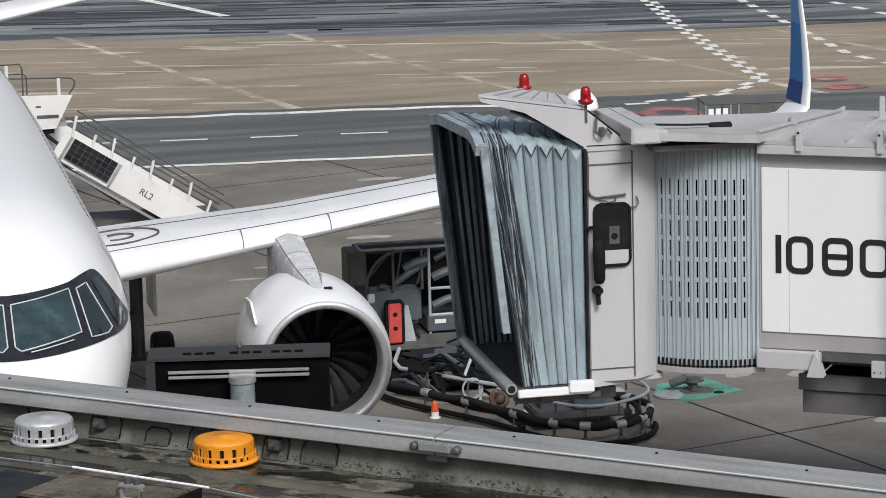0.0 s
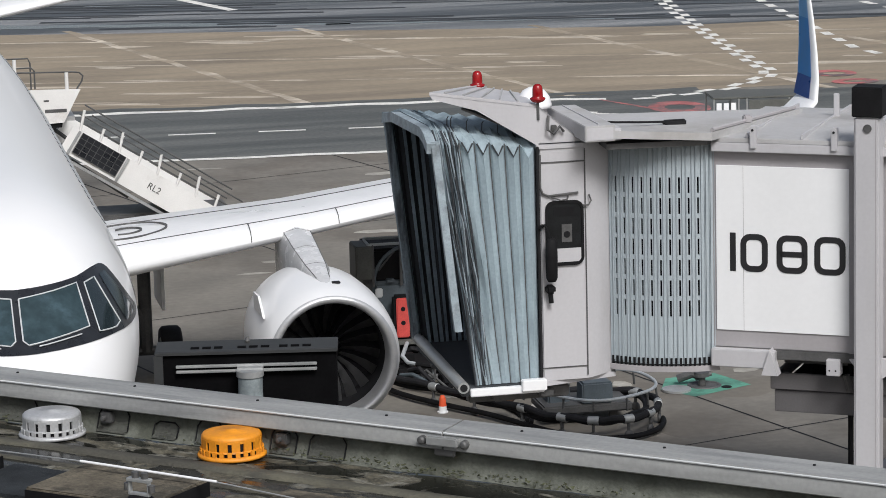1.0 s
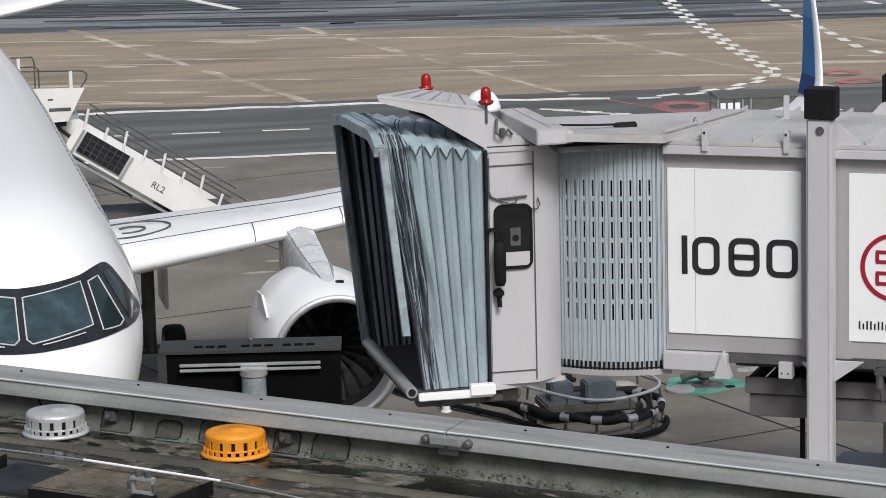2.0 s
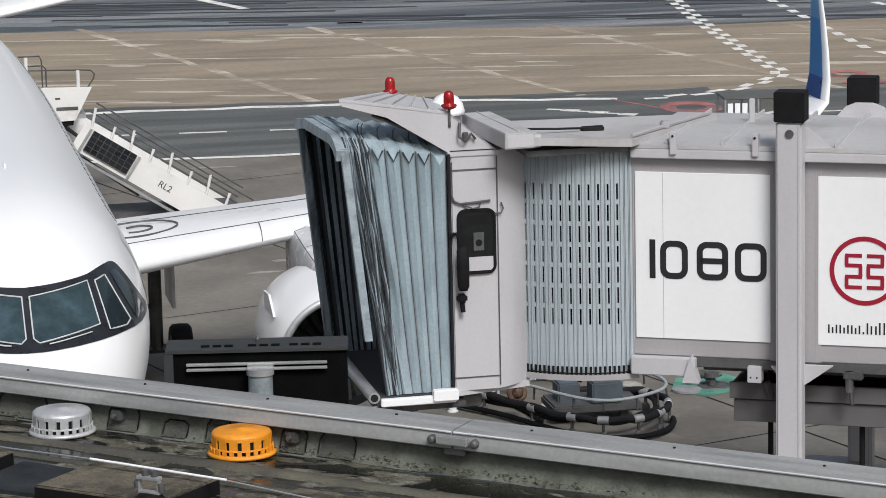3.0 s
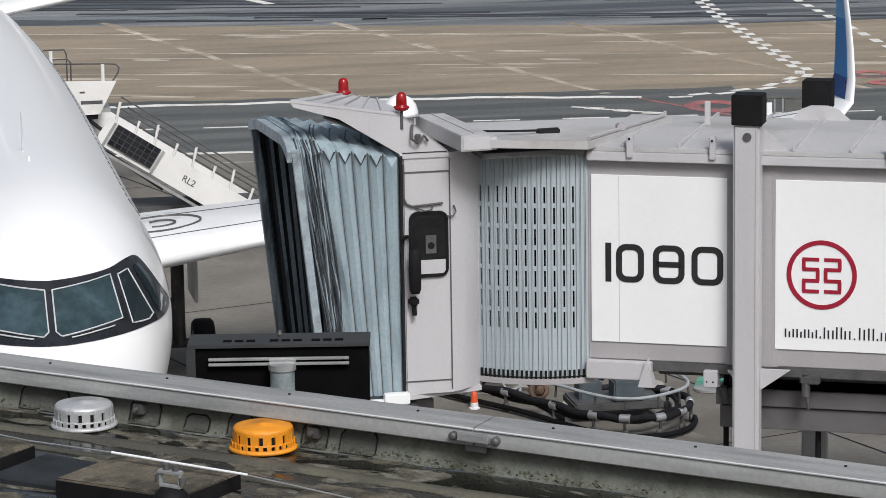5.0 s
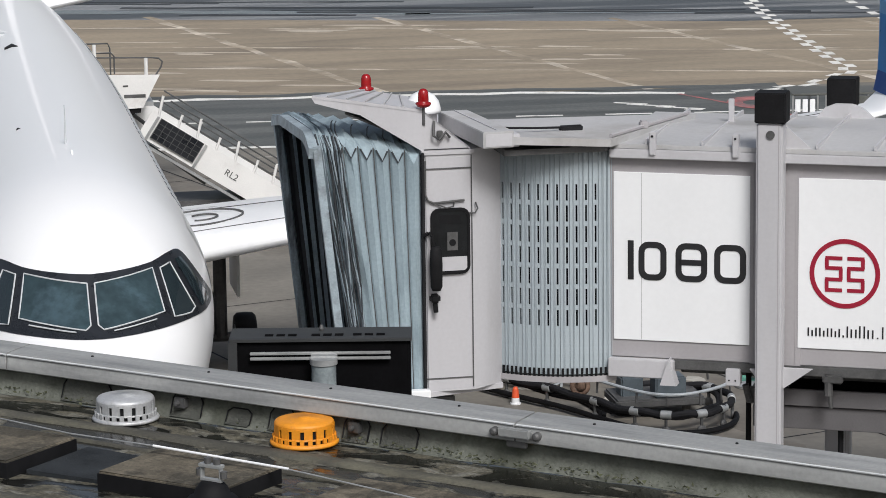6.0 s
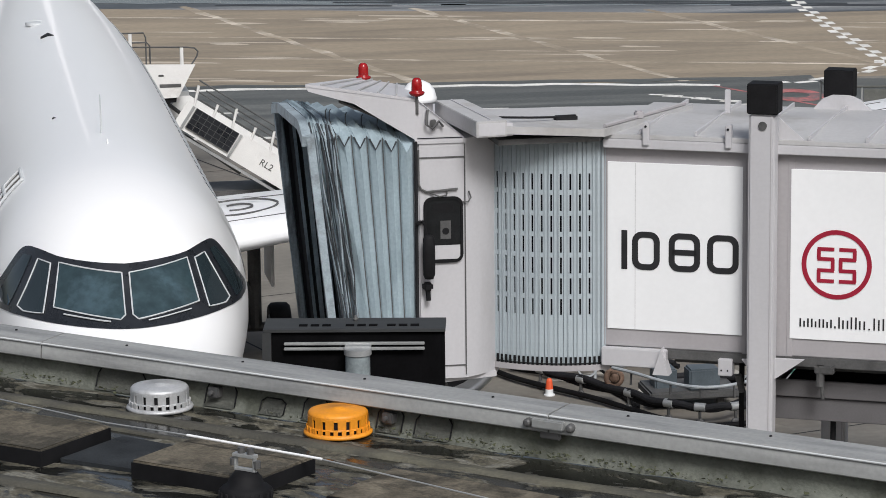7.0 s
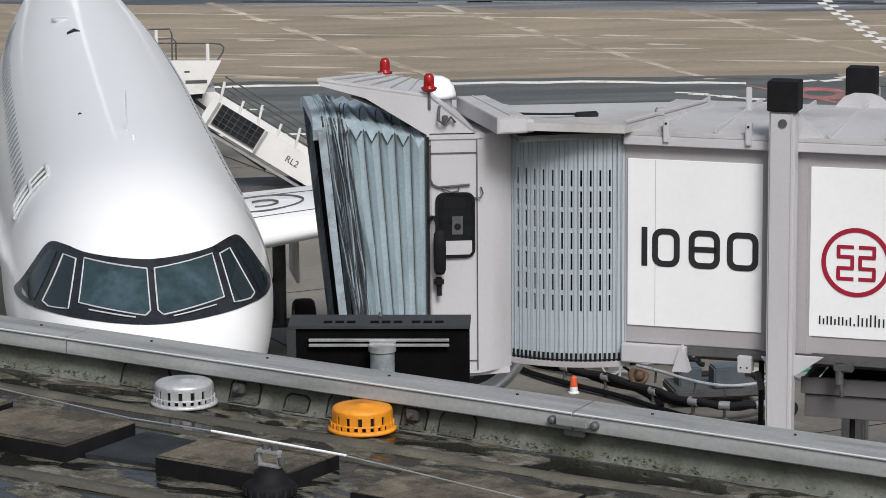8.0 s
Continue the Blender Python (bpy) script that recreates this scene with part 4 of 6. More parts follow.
for s in (1, -1):
    bm = B()
    aerofoil(bm, WSEC, s)
    wg = part("wing", bm, M_WINGGREY, plane, smooth=True)
    # slat and flap breaks: fine grooves on the upper skin
    bm = B()
    for u in (0.12, 0.62):
        pts = []
        for k in range(16):
            x = 2.4 + 14 * k / 15
            _, le, c, z, th = wing_at(x)
            h = {0.12: .535, 0.62: .40}[u]
            pts.append((s * x, le + c * u, z + th * h + 0.004))
        tube(bm, pts, 0.011, 4)
    for x in (4.9, 6.6, 9.6, 12.6):
        _, le, c, z, th = wing_at(x)
        tube(bm, [(s * x, le + c * u, z + th * v + 0.004) for u, v in ((-.002, 0), (.006, .17), (.025, .34), (.08, .51), (.12, .54))], 0.011, 4)
    part("slat_gap", bm, M_DSTEEL, wg)
    # oval no-step outline at the root
    bm = B()
    for rx, ry in ((0.75, 0.5), (0.28, 0.2)):
        ring = []
        for k in range(25):
            a = -2.2 + 4.4 * k / 24
            x, u = 2.75 + rx * math.cos(a), 0.33 + 0.30 * ry * math.sin(a)
            _, le, c, z, th = wing_at(x)
            ring.append((s * x, le + c * u, z + th * .60 + 0.002))
        tube(bm, ring, 0.022, 4)
    part("step_marking", bm, M_DSTEEL, wg, "dark curved walkway line")
    for x, ln in ((4.6, 2.4), (8.2, 2.2), (11.6, 1.8)):
        _, le, c, z, th = wing_at(x)
        bm = B()
        tube(bm, [(s * x, le + c * 0.55, z - 0.1), (s * x, le + c * 0.75, z - 0.24), (s * x, le + c, z - 0.24), (s * x, le + c + ln * 0.25, z - 0.12)], [0.06, 0.15, 0.13, 0.02], 8)
        part("flap_fairing", bm, M_WINGGREY, plane, smooth=True)
    # upturned tip in colour bands
    tip = [(16.5, 19.15, 1.7, 3.92, 0.17, 0.0), (17.05, 19.45, 1.5, 3.98, 0.14, 0.45), (17.37, 19.75, 1.35, 4.2, 0.12, 1.1), (17.5, 20.05, 1.2, 4.62, 0.10, 1.38),
           (17.58, 20.4, 1.05, 5.15, 0.085, 1.45), (17.66, 20.85, 0.85, 5.75, 0.07, 1.46), (17.72, 21.3, 0.6, 6.3, 0.05, 1.46), (17.74, 21.5, 0.4, 6.45, 0.035, 1.46)]
    bm = B()
    aerofoil(bm, tip, s)
    wt = part("wingtip_fence", bm, M_WHITE, plane, "upturned white wingtip with blue bands", smooth=True)
    for (i, j), mm in (((2, 3), M_BLUE3), ((3, 5), M_BLUE2), ((5, 6), M_BLUE1)):
        bm = B()
        rows = []
        for t in tip[i:j + 1]:
            x, le, c, z, th, a = t
            rows.append([bm.verts.new((s * (x - th * 0.62 * math.sin(a) - 0.006), le + c * u, z + th * 0.6 * math.cos(a))) for u in (.25, .6, .98)])
        for q, w in zip(rows, rows[1:]):
            for k in range(2):
                bm.faces.new((q[k], q[k + 1], w[k + 1], w[k]))
        bmesh.ops.solidify(bm, geom=bm.faces[:], thickness=0.004)
        part("colour_band", bm, mm, wt, "blue painted band")
    bm = B()
    aerofoil(bm, [(0.6, 31.6, 4.0, 5.25, 0.36), (6.0, 35.0, 1.5, 5.85, 0.14), (6.22, 35.4, 1.0, 5.88, 0.08)], s)
    part("tailplane", bm, M_WINGGREY, plane, smooth=True)
    engine(s)
    leg(s)
bm = B()
prism(bm, [(29.5, 5.7), (31.6, 6.6), (34.6, 11.6), (36.9, 11.6), (36.2, 5.4)], -0.14, 0.14, "x")
part("tail_fin", bm, M_WHITE, plane)
bm = B()
tube(bm, [(0, 5.1, 2.1), (0, 5.0, 0.38)], 0.09, 10)
tube(bm, [(-0.3, 5.0, 0.38), (0.3, 5.0, 0.38)], 0.06, 8)
ng = part("nose_gear_strut", bm, M_STEEL, plane, smooth=True)
for d in (-0.25, 0.25):
    bm = B()
    lathe(bm, [(0.0, -0.1), (0.3, -0.11), (0.37, -0.07), (0.38, 0), (0.37, 0.07), (0.3, 0.11), (0.0, 0.1)], "x", (d, 5.0, 0.38), 22)
    part("tyre", bm, M_DARK, ng, smooth="all")
# ---- boarding bridge: the root turns about the cab's pivot; built about that pivot ----
bridge = thing("jet_bridge", "light grey passenger boarding bridge driving towards the airliner", "jet bridge", pose(9.2, 4.2, 0))
# cab
bm = B()
plan = [(-0.87, -1.70), (-0.20, -1.70), (-0.14, -1.68), (0.30, -1.36), (0.62, -0.6), (0.62, 0.9), (0.2, 1.6), (-0.87, 1.6)]
prism(bm, plan, 3.0, 6.38)
bmesh.ops.bevel(bm, geom=[e for e in bm.edges if abs(e.verts[0].co.z - e.verts[1].co.z) > 1], offset=0.03, segments=2, affect="EDGES")
cab = part("cab", bm, M_BRIDGE, bridge, "light grey bridge-head cab", smooth=True)
bm = B()
prism(bm, [(x * 1.02 - 0.01, y * 1.012) for x, y in plan], 6.38, 6.44)
part("roof_edge", bm, M_BRIDGE, cab)
bm = B()
prism(bm, [(-0.90, -1.76), (0.30, -1.42), (0.30, -1.30), (-0.90, 0)], 2.93, 3.0)
part("floor_edge", bm, M_BRIDGE, cab)
bm = B()
box(bm, (-0.86, -1.712, 6.17), (-0.2, -1.70, 6.19))
box(bm, (-0.2, -1.712, 3.05), (-0.185, -1.698, 6.36))
box(bm, (-0.86, -1.712, 3.18), (-0.2, -1.70, 3.195))
part("panel_joint", bm, M_DSTEEL, cab)
# window
bm = B()
def rrect(x0, z0, x1, z1, r, n=5):
    out = []
    for cx, cz, a in ((x1 - r, z1 - r, 0), (x0 + r, z1 - r, 90), (x0 + r, z0 + r, 180), (x1 - r, z0 + r, 270)):
        for k in range(n):
            t = radians(a + 90 * k / (n - 1))
            out.append((cx + r * math.cos(t), cz + r * math.sin(t)))
    return out
def ring_prism(bm, outer, inner, lo, hi):
    a, b, c, d = ([bm.verts.new((x, y, z)) for x, z in s] for s, y in ((outer, lo), (inner, lo), (inner, hi), (outer, hi)))
    n = len(outer)
    for p, q in ((a, b), (b, c), (c, d), (d, a)):
        for k in range(n):
            bm.faces.new((p[k], p[(k + 1) % n], q[(k + 1) % n], q[k]))
ring_prism(bm, rrect(-0.785, 4.68, -0.225, 5.62, 0.12), rrect(-0.75, 4.715, -0.26, 5.585, 0.10), -1.735, -1.69)
wf = part("window", bm, M_BLACK, cab, "dark rubber-framed operator window")
bm = B()
prism(bm, rrect(-0.755, 4.71, -0.255, 5.59, 0.10), -1.722, -1.704, "y")
part("pane", bm, mat("operator window glass", (0.012, 0.013, 0.014), 0.15, spec=0.25, var=0.3, scale=6), wf, "dark operator glass", smooth=True)
bm = B()
box(bm, (-0.66, -1.726, 4.73), (-0.27, -1.722, 4.93), 0.001)
part("sill_panel", bm, M_BRIDGE, wf, "pale panel low in the window")
bm = B()
box(bm, (-0.55, -1.725, 5.02), (-0.40, -1.722, 5.28), 0.001)
part("control_box", bm, M_DSTEEL, wf, "grey control box")
bm = B()
lathe(bm, [(0.0, -1.729), (0.045, -1.729), (0.05, -1.725)], "y", (-0.475, 0, 5.13), 14)
part("dial", bm, M_BLACK, wf)
bm = B()
box(bm, (-0.66, -1.725, 5.40), (-0.36, -1.722, 5.53), 0.001)
part("screen", bm, M_BLACK, wf)
# mirror, handles, conduit
bm = B()
lathe(bm, [(0.0, -0.36), (0.06, -0.355), (0.085, -0.3), (0.09, 0.0), (0.085, 0.22), (0.05, 0.27), (0.0, 0.275)], "z", (0, 0, 0), 14)
bmesh.ops.scale(bm, vec=(1.0, 0.8, 1), verts=bm.verts[:])
bmesh.ops.translate(bm, vec=(-0.74, -1.86, 4.84), verts=bm.verts[:])
mir = part("mirror", bm, M_BLACK, cab, "black round-edged mirror on an arm", smooth="all")
bm = B()
tube(bm, [(-0.80, -1.70, 5.28), (-0.80, -1.86, 5.26), (-0.75, -1.86, 5.05)], 0.018, 6)
tube(bm, [(-0.83, -1.70, 5.27), (-0.88, -1.80, 5.27)], 0.03, 6)
part("arm", bm, M_BLACK, mir)
bm = B()
box(bm, (-0.82, -1.86, 4.30), (-0.68, -1.70, 4.42), 0.03)
tube(bm, [(-0.75, -1.78, 4.32), (-0.74, -1.80, 4.16)], 0.035, 8)
part("floodlight", bm, M_BLACK, cab, "small black work light", smooth=True)
bm = B()
tube(bm, [(-0.855, -1.73, 6.3), (-0.855, -1.73, 5.82), (-0.82, -1.73, 5.74), (-0.74, -1.73, 5.70), (-0.30, -1.73, 5.73)], 0.016, 6)
tube(bm, [(-0.70, -1.73, 5.69), (-0.56, -1.75, 5.63), (-0.46, -1.75, 5.65), (-0.45, -1.75, 5.71)], 0.012, 6)
tube(bm, [(-0.14, -1.71, 5.69), (-0.11, -1.72, 5.60), (-0.15, -1.73, 5.54), (-0.24, -1.73, 5.54)], 0.012, 6)
part("conduit", bm, M_DSTEEL, cab, "thin dark cable conduit")
bm = B()
box(bm, (-0.905, -1.74, 3.02), (-0.865, -1.69, 6.42), 0.008)
part("edge_seal", bm, M_DARK, cab, "black edge seal between cab and bellows")

# bellows: folded cloth between the cab and the leaning front frame
M_TRAY = mat('dim grey tray paint', (0.11, 0.105, 0.108), 0.6, var=0.12, scale=2)
M_BELIN = mat("inner bellows cloth", (0.34, 0.42, 0.48), 0.75, var=0.25, scale=3, grain=25, second=(0.20, 0.26, 0.31), amount=0.4, streak=(3, 3, 0.5))
WIDE, TIGHT = 5, 6
FOLD_AT = [0.775 * k / WIDE for k in range(WIDE)] + [0.775 + 0.225 * k / TIGHT for k in range(TIGHT + 1)]
YN, YF = -1.66, 1.58


def fold_front(v, near):
    """Forward reach of the front hoop at a share v of its height."""
    return -(1.82 + 0.54 * v) if near else -(2.02 + 0.36 * v)


def bellows_loop(s, out, lift, grow=0.0):
    """One line round the bellows at a share s of its reach: out is how far it stands proud, lift how its crown corner rises."""
    pts, n = [], 9
    za, zb = 6.33 + 0.20 * s, 6.53 + 0.23 * s
    for i in range(n + 1):
        v = i / n
        x = -0.90 + (fold_front(v * 0.93, True) + 0.90) * s
        pts.append(Vector((x, YN - grow - out * (0.3 + 0.7 * v), 3.0 + (za + (lift if i == n else 0) - 3.0) * v)))
    xt = -0.90 + (fold_front(1, True) + 0.90) * s
    pts.append(Vector((xt, YN + 0.20 - grow * 0.7 - out * 0.7, (za + zb) / 2 + 0.06 + grow)))
    pts.append(Vector((xt, YN + 0.42 - grow * 0.4, zb - lift * 0.55 + grow)))
    for w in (0.3, 0.55, 0.8):
        pts.append(Vector((xt, YN + 0.42 + (YF - YN - 0.6) * w, zb + grow - 0.10 * w - lift * 0.4)))
    for i in range(n + 1):
        v = 1 - i / n
        x = -0.90 + (fold_front(v, False) + 0.90) * s
        pts.append(Vector((x, YF + grow + out, 3.0 + (zb - 0.22 - 3.0) * v)))
    return pts


def fold_rows(f):
    """The lines of one fold: a deep valley, a broad flat face, a valley again."""
    a, b = FOLD_AT[f], FOLD_AT[f + 1]
    deep = 0.065 if f < WIDE else 0.05
    up = 0.085 if f < WIDE else 0.05
    return [(a, -deep, up), (a + (b - a) * 0.14, -0.012, up * 0.6), (a + (b - a) * 0.5, 0.05, -up), (a + (b - a) * 0.86, -0.012, up * 0.6), (b, -deep, up)]


def skin_rows(loops):
    bm = B()
    rows = [[bm.verts.new(p) for p in q] for q in loops]
    for q, w in zip(rows, rows[1:]):
        for i in range(len(q) - 1):
            bm.faces.new((q[i], q[i + 1], w[i + 1], w[i]))
    return bm


rb_ = random.Random(3)
for f in range(WIDE + TIGHT):
    loops = [bellows_loop(*r) for r in fold_rows(f)]
    if f >= WIDE - 1:
        for q in loops[1:-1]:
            ph = rb_.uniform(0, 6)
            for i, p in enumerate(q):
                p.x += 0.018 * math.sin(1.3 * i + ph)
                p.y -= 0.02 * math.sin(0.9 * i + ph)
    # Two of the tight folds take the shade-darkened cloth.
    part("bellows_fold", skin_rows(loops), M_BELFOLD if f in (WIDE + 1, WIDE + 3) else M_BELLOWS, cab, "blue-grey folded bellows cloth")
# bunched cloth in front of the broad folds
for k in range(12):
    s0 = 0.79 + 0.019 * k
    a = bellows_loop(s0, 0.05 + 0.02 * rb_.random(), 0.0)[0 if k % 2 else 1:11]
    ph = rb_.uniform(0, 6)
    bm = B()
    tube(bm, [p + Vector((0.028 * math.sin(0.8 * i + ph) + 0.02 * (rb_.random() - 0.5), 0.012 * math.sin(i * 2.1 + k), 0)) for i, p in enumerate(a)], rb_.uniform(0.007, 0.015), 5)
    # Pale and near-black tubes paint the bunch's lit and shaded lines.
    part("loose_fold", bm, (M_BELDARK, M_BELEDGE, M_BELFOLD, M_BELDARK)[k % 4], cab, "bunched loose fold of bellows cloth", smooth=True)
# lining: deep folds, near-black as painted shade, lit through the open front
part("bellows_lining", skin_rows([bellows_loop(k / 18, 0.0, 0.0, -0.10 if k % 2 else -0.22) for k in range(19)]), M_BELDARK, cab, "inner bellows lining painted near-black as shade")
for k in range(7):
    s0 = 0.42 + 0.083 * k
    bm = B()
    q = [bellows_loop(s0, 0.0, 0.0, g)[15:] for g in (-0.26, -0.25)]
    for dx, col in ((0.0, q[0]), (0.05 + 0.01 * (k % 3), q[1])):
        for p in col:
            p.x += dx
    rows = [[bm.verts.new(p) for p in col] for col in q]
    for i in range(len(rows[0]) - 1):
        bm.faces.new((rows[0][i], rows[0][i + 1], rows[1][i + 1], rows[1][i]))
    bmesh.ops.solidify(bm, geom=bm.faces[:], thickness=0.01)
    part("inner_fold", bm, M_BELIN, cab, "blue-grey inner fold of the far bellows side")
for f in range(1, WIDE + TIGHT):
    bm = B()
    # Thin dark cord stands for the shade down each valley.
    tube(bm, bellows_loop(FOLD_AT[f], -0.045 if f < WIDE else -0.02, 0.085)[:10], 0.007, 4)
    part("valley_shadow", bm, M_DSTEEL, cab, "dark cord as painted shade in a fold valley")
for f in range(1, WIDE + 2):
    a, b, c = (bellows_loop(*fold_rows(f)[i]) for i in (1, 2, 3))
    bm = B()
    off = Vector((0, -0.012, 0.004))
    # A near-black tube draws the shaded V where the corner tucks in.
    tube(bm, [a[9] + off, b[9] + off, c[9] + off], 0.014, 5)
    part("tuck_shadow", bm, M_BELDARK, cab, "dark tube drawn as the shade in a fold's corner", smooth=True)
    v = bellows_loop(*fold_rows(f)[0])
    bm = B()
    tube(bm, [v[10], v[11] + Vector((0, 0, 0.03)), v[11] + Vector((0.0, -0.02, 0.14)), v[11] + Vector((0.02, -0.02, 0.17))], 0.008, 5)
    part("tie_hook", bm, M_DSTEEL, cab)


# front frame: a cushioned band whose near strip ends above the floor
def cushion(bm, line, inward, w, th):
    rings = []
    for p in line:
        o = Vector(inward(p)) * w
        rings.append([bm.verts.new(q) for q in (p + Vector((-th, 0, 0)), p + Vector((-th, 0, 0)) + o, p + o, p)])
    for q, r in zip(rings, rings[1:]):
        for k in range(4):
            bm.faces.new((q[k], q[(k + 1) % 4], r[(k + 1) % 4], r[k]))
    bm.faces.new(rings[0]), bm.faces.new(rings[-1])


front = bellows_loop(1.0, 0.06, 0.0, 0.03)
near = [Vector((-2.0 - 0.36 * v, YN - 0.11, 3.0 + 3.58 * v)) for v in (0.23, 0.4, 0.6, 0.8, 1.0)]
bm = B()
cushion(bm, [p + Vector((0.04, 0, 0)) for p in near], lambda p: (0, 1, 0), 0.10, 0.11)
part("front_cushion", bm, M_BELEDGE, cab, "worn pale blue-grey front cushion", smooth=True)
bm = B()
cushion(bm, [near[-1] + Vector((0.0, -0.01, -0.02))] + [p + Vector((0, 0, -0.06)) for p in front[10:15]] + [front[15] + Vector((0, -0.15, 0.0))], lambda p: (0, 0.3, -0.95), 0.16, 0.13)
part("front_cushion", bm, M_BELEDGE, cab, "worn pale blue-grey top cushion", smooth=True)
bm = B()
cushion(bm, front[15:], lambda p: (0, -1, 0), 0.16, 0.10)
# The far cushion gets its shade from the darker cloth colour.
part("front_cushion", bm, M_BELFOLD, cab, "far cushion in shade-darkened blue-grey cloth", smooth=True)
bm = B()
tube(bm, [(-2.04, -1.74, 2.99), (-2.04, 1.62, 3.03)], 0.085, 14)
bp = part("bumper", bm, M_STEEL, cab, "pale round floor bumper", smooth=True)
bm = B()
tube(bm, [(-2.04, -1.75, 2.99), (-2.04, -1.735, 2.99)], 0.055, 14)
part("bumper_core", bm, M_DARK, bp)
bm = B()
prism(bm, [(-2.06, -1.7), (-0.8, -1.7), (-0.8, 1.6), (-2.06, 1.6)], 2.86, 2.99)
part("floor", bm, M_BELDARK, cab, "dark ribbed cab floor")
bm = B()
box(bm, (-1.95, -1.80, 2.86), (-0.86, -1.70, 2.97), 0.012)
box(bm, (-1.2, -1.86, 2.90), (-0.84, -1.72, 3.06), 0.012)
part("sill", bm, M_PANEL, cab, "white sill rail under the bellows", smooth=True)
bm = B()
box(bm, (-1.9, -1.4, 2.68), (-0.4, -1.2, 2.86), 0.02)
box(bm, (-1.9, 1.2, 2.6), (-0.4, 1.4, 2.86), 0.02)
box(bm, (-1.5, -1.3, 2.64), (-1.3, 1.3, 2.84), 0.02)
for x in (-1.6, -0.9):
    box(bm, (x, -1.62, 2.74), (x + 0.22, -1.4, 2.86), 0.02)
part("floor_beam", bm, M_DSTEEL, cab)
# sloping hood over the bellows
bm = B()
NL, NR, FR, FL = Vector((-2.42, -1.70, 7.28)), Vector((-0.86, -1.70, 7.02)), Vector((-0.72, 0.1, 6.95)), Vector((-1.42, 0.1, 7.09))
def plate(bm, pts, d):
    a = [bm.verts.new(p) for p in pts]
    b = [bm.verts.new(Vector(p) + Vector(d)) for p in pts]
    bm.faces.new(a), bm.faces.new(b[::-1])
    for i in range(len(pts)):
        bm.faces.new((a[i], a[(i + 1) % len(pts)], b[(i + 1) % len(pts)], b[i]))
plate(bm, [NL, NR, FR, FL], (0, 0, -0.05))
hood = part("hood", bm, M_BRIDGE, cab, "sloping light grey hood over the bellows")
bm = B()
plate(bm, [Vector((-2.42, -1.70, 7.24)), Vector((-0.86, -1.70, 6.98)), Vector((-0.86, -1.70, 6.42)), Vector((-1.75, -1.70, 6.98)), Vector((-2.38, -1.70, 7.17))], (0, 0.04, 0))
part("hood_side", bm, M_BRIDGE, hood)
# Dark plate fills the gap below the hood with painted shade.
bm = B()
plate(bm, [Vector((-1.95, -1.62, 7.02)), Vector((-0.9, -1.62, 6.55)), Vector((-0.8, 0.9, 6.55)), Vector((-1.35, 0.1, 7.0))], (0, 0, -0.03))
part("hood_shadow_plate", bm, M_DSTEEL, hood, "dark plate painted as the shade under the hood")
bm = B()
for k in range(5):
    f = 0.14 + 0.17 * k
    tube(bm, [NL.lerp(NR, f) + Vector((0, 0.02, 0.012)), FL.lerp(FR, f) + Vector((0, 0, 0.012))], 0.014, 4)
part("hood_seam", bm, M_ROOFG, hood)
bm = B()
plate(bm, [Vector((-0.86, -1.69, 7.0)), Vector((-0.2, -1.69, 6.46)), Vector((-0.86, -1.69, 6.46))], (0, 0.05, 0))
plate(bm, [Vector((-0.86, -1.69, 7.0)), Vector((-0.2, -1.69, 6.46)), Vector((-0.2, 0.2, 6.46)), Vector((-0.75, 0.1, 6.93))], (0, 0, -0.03))
part("hood_back", bm, M_BRIDGE, hood)
bm = B()
tube(bm, [(-0.72, -1.74, 6.86), (-0.74, -1.78, 6.66), (-0.66, -1.78, 6.6), (-0.56, -1.76, 6.7), (-0.5, -1.74, 6.62)], 0.02, 6)
box(bm, (-0.68, -1.76, 6.62), (-0.6, -1.7, 6.72), 0.01)
part("cable", bm, M_DSTEEL, hood)


def beacon(x, y, z, pole):
    bm = B()
    tube(bm, [(x, y, z - pole), (x, y, z)], 0.022, 8)
    b = part("beacon", bm, M_DSTEEL, cab, "red warning beacon on a short pole", smooth=True)
    bm = B()
    lathe(bm, [(0.0, 0.0), (0.05, 0.0), (0.092, 0.02), (0.112, 0.05), (0.11, 0.065), (0.075, 0.08), (0.077, 0.10), (0.072, 0.2), (0.06, 0.24), (0.034, 0.262), (0, 0.266)], "z", (x, y, z), 20)
    part("lens", bm, M_RED, b, "red lens", smooth="all")


beacon(-1.34, 0.08, 7.04, 0.06)
beacon(-0.86, -1.70, 7.05, 0.25)
bm = B()
lathe(bm, [(0.0, 0.30), (0.07, 0.295), (0.16, 0.25), (0.23, 0.16), (0.26, 0.05), (0.26, 0.0), (0.0, 0.0)], "z", (-0.62, -0.45, 6.80), 24)
dm = part("dome", bm, M_WHITE, cab, "white plastic dome", smooth="all")
bm = B()
lathe(bm, [(0.0, 0.36), (0.2, 0.36), (0.2, 0.0), (0.0, 0.0)], "z", (-0.62, -0.45, 6.44), 20)
part("dome_foot", bm, M_BRIDGE2, dm)

# rotunda curtain: slats on an arc that turns with the tunnel
AC, AR = Vector((1.55, -0.25)), 1.75
NS, A0, A1 = 29, radians(-152), radians(-88)
Z0, Z1 = 3.16, 6.36
ROWS = [3.86 + 0.30 * k for k in range(7)]


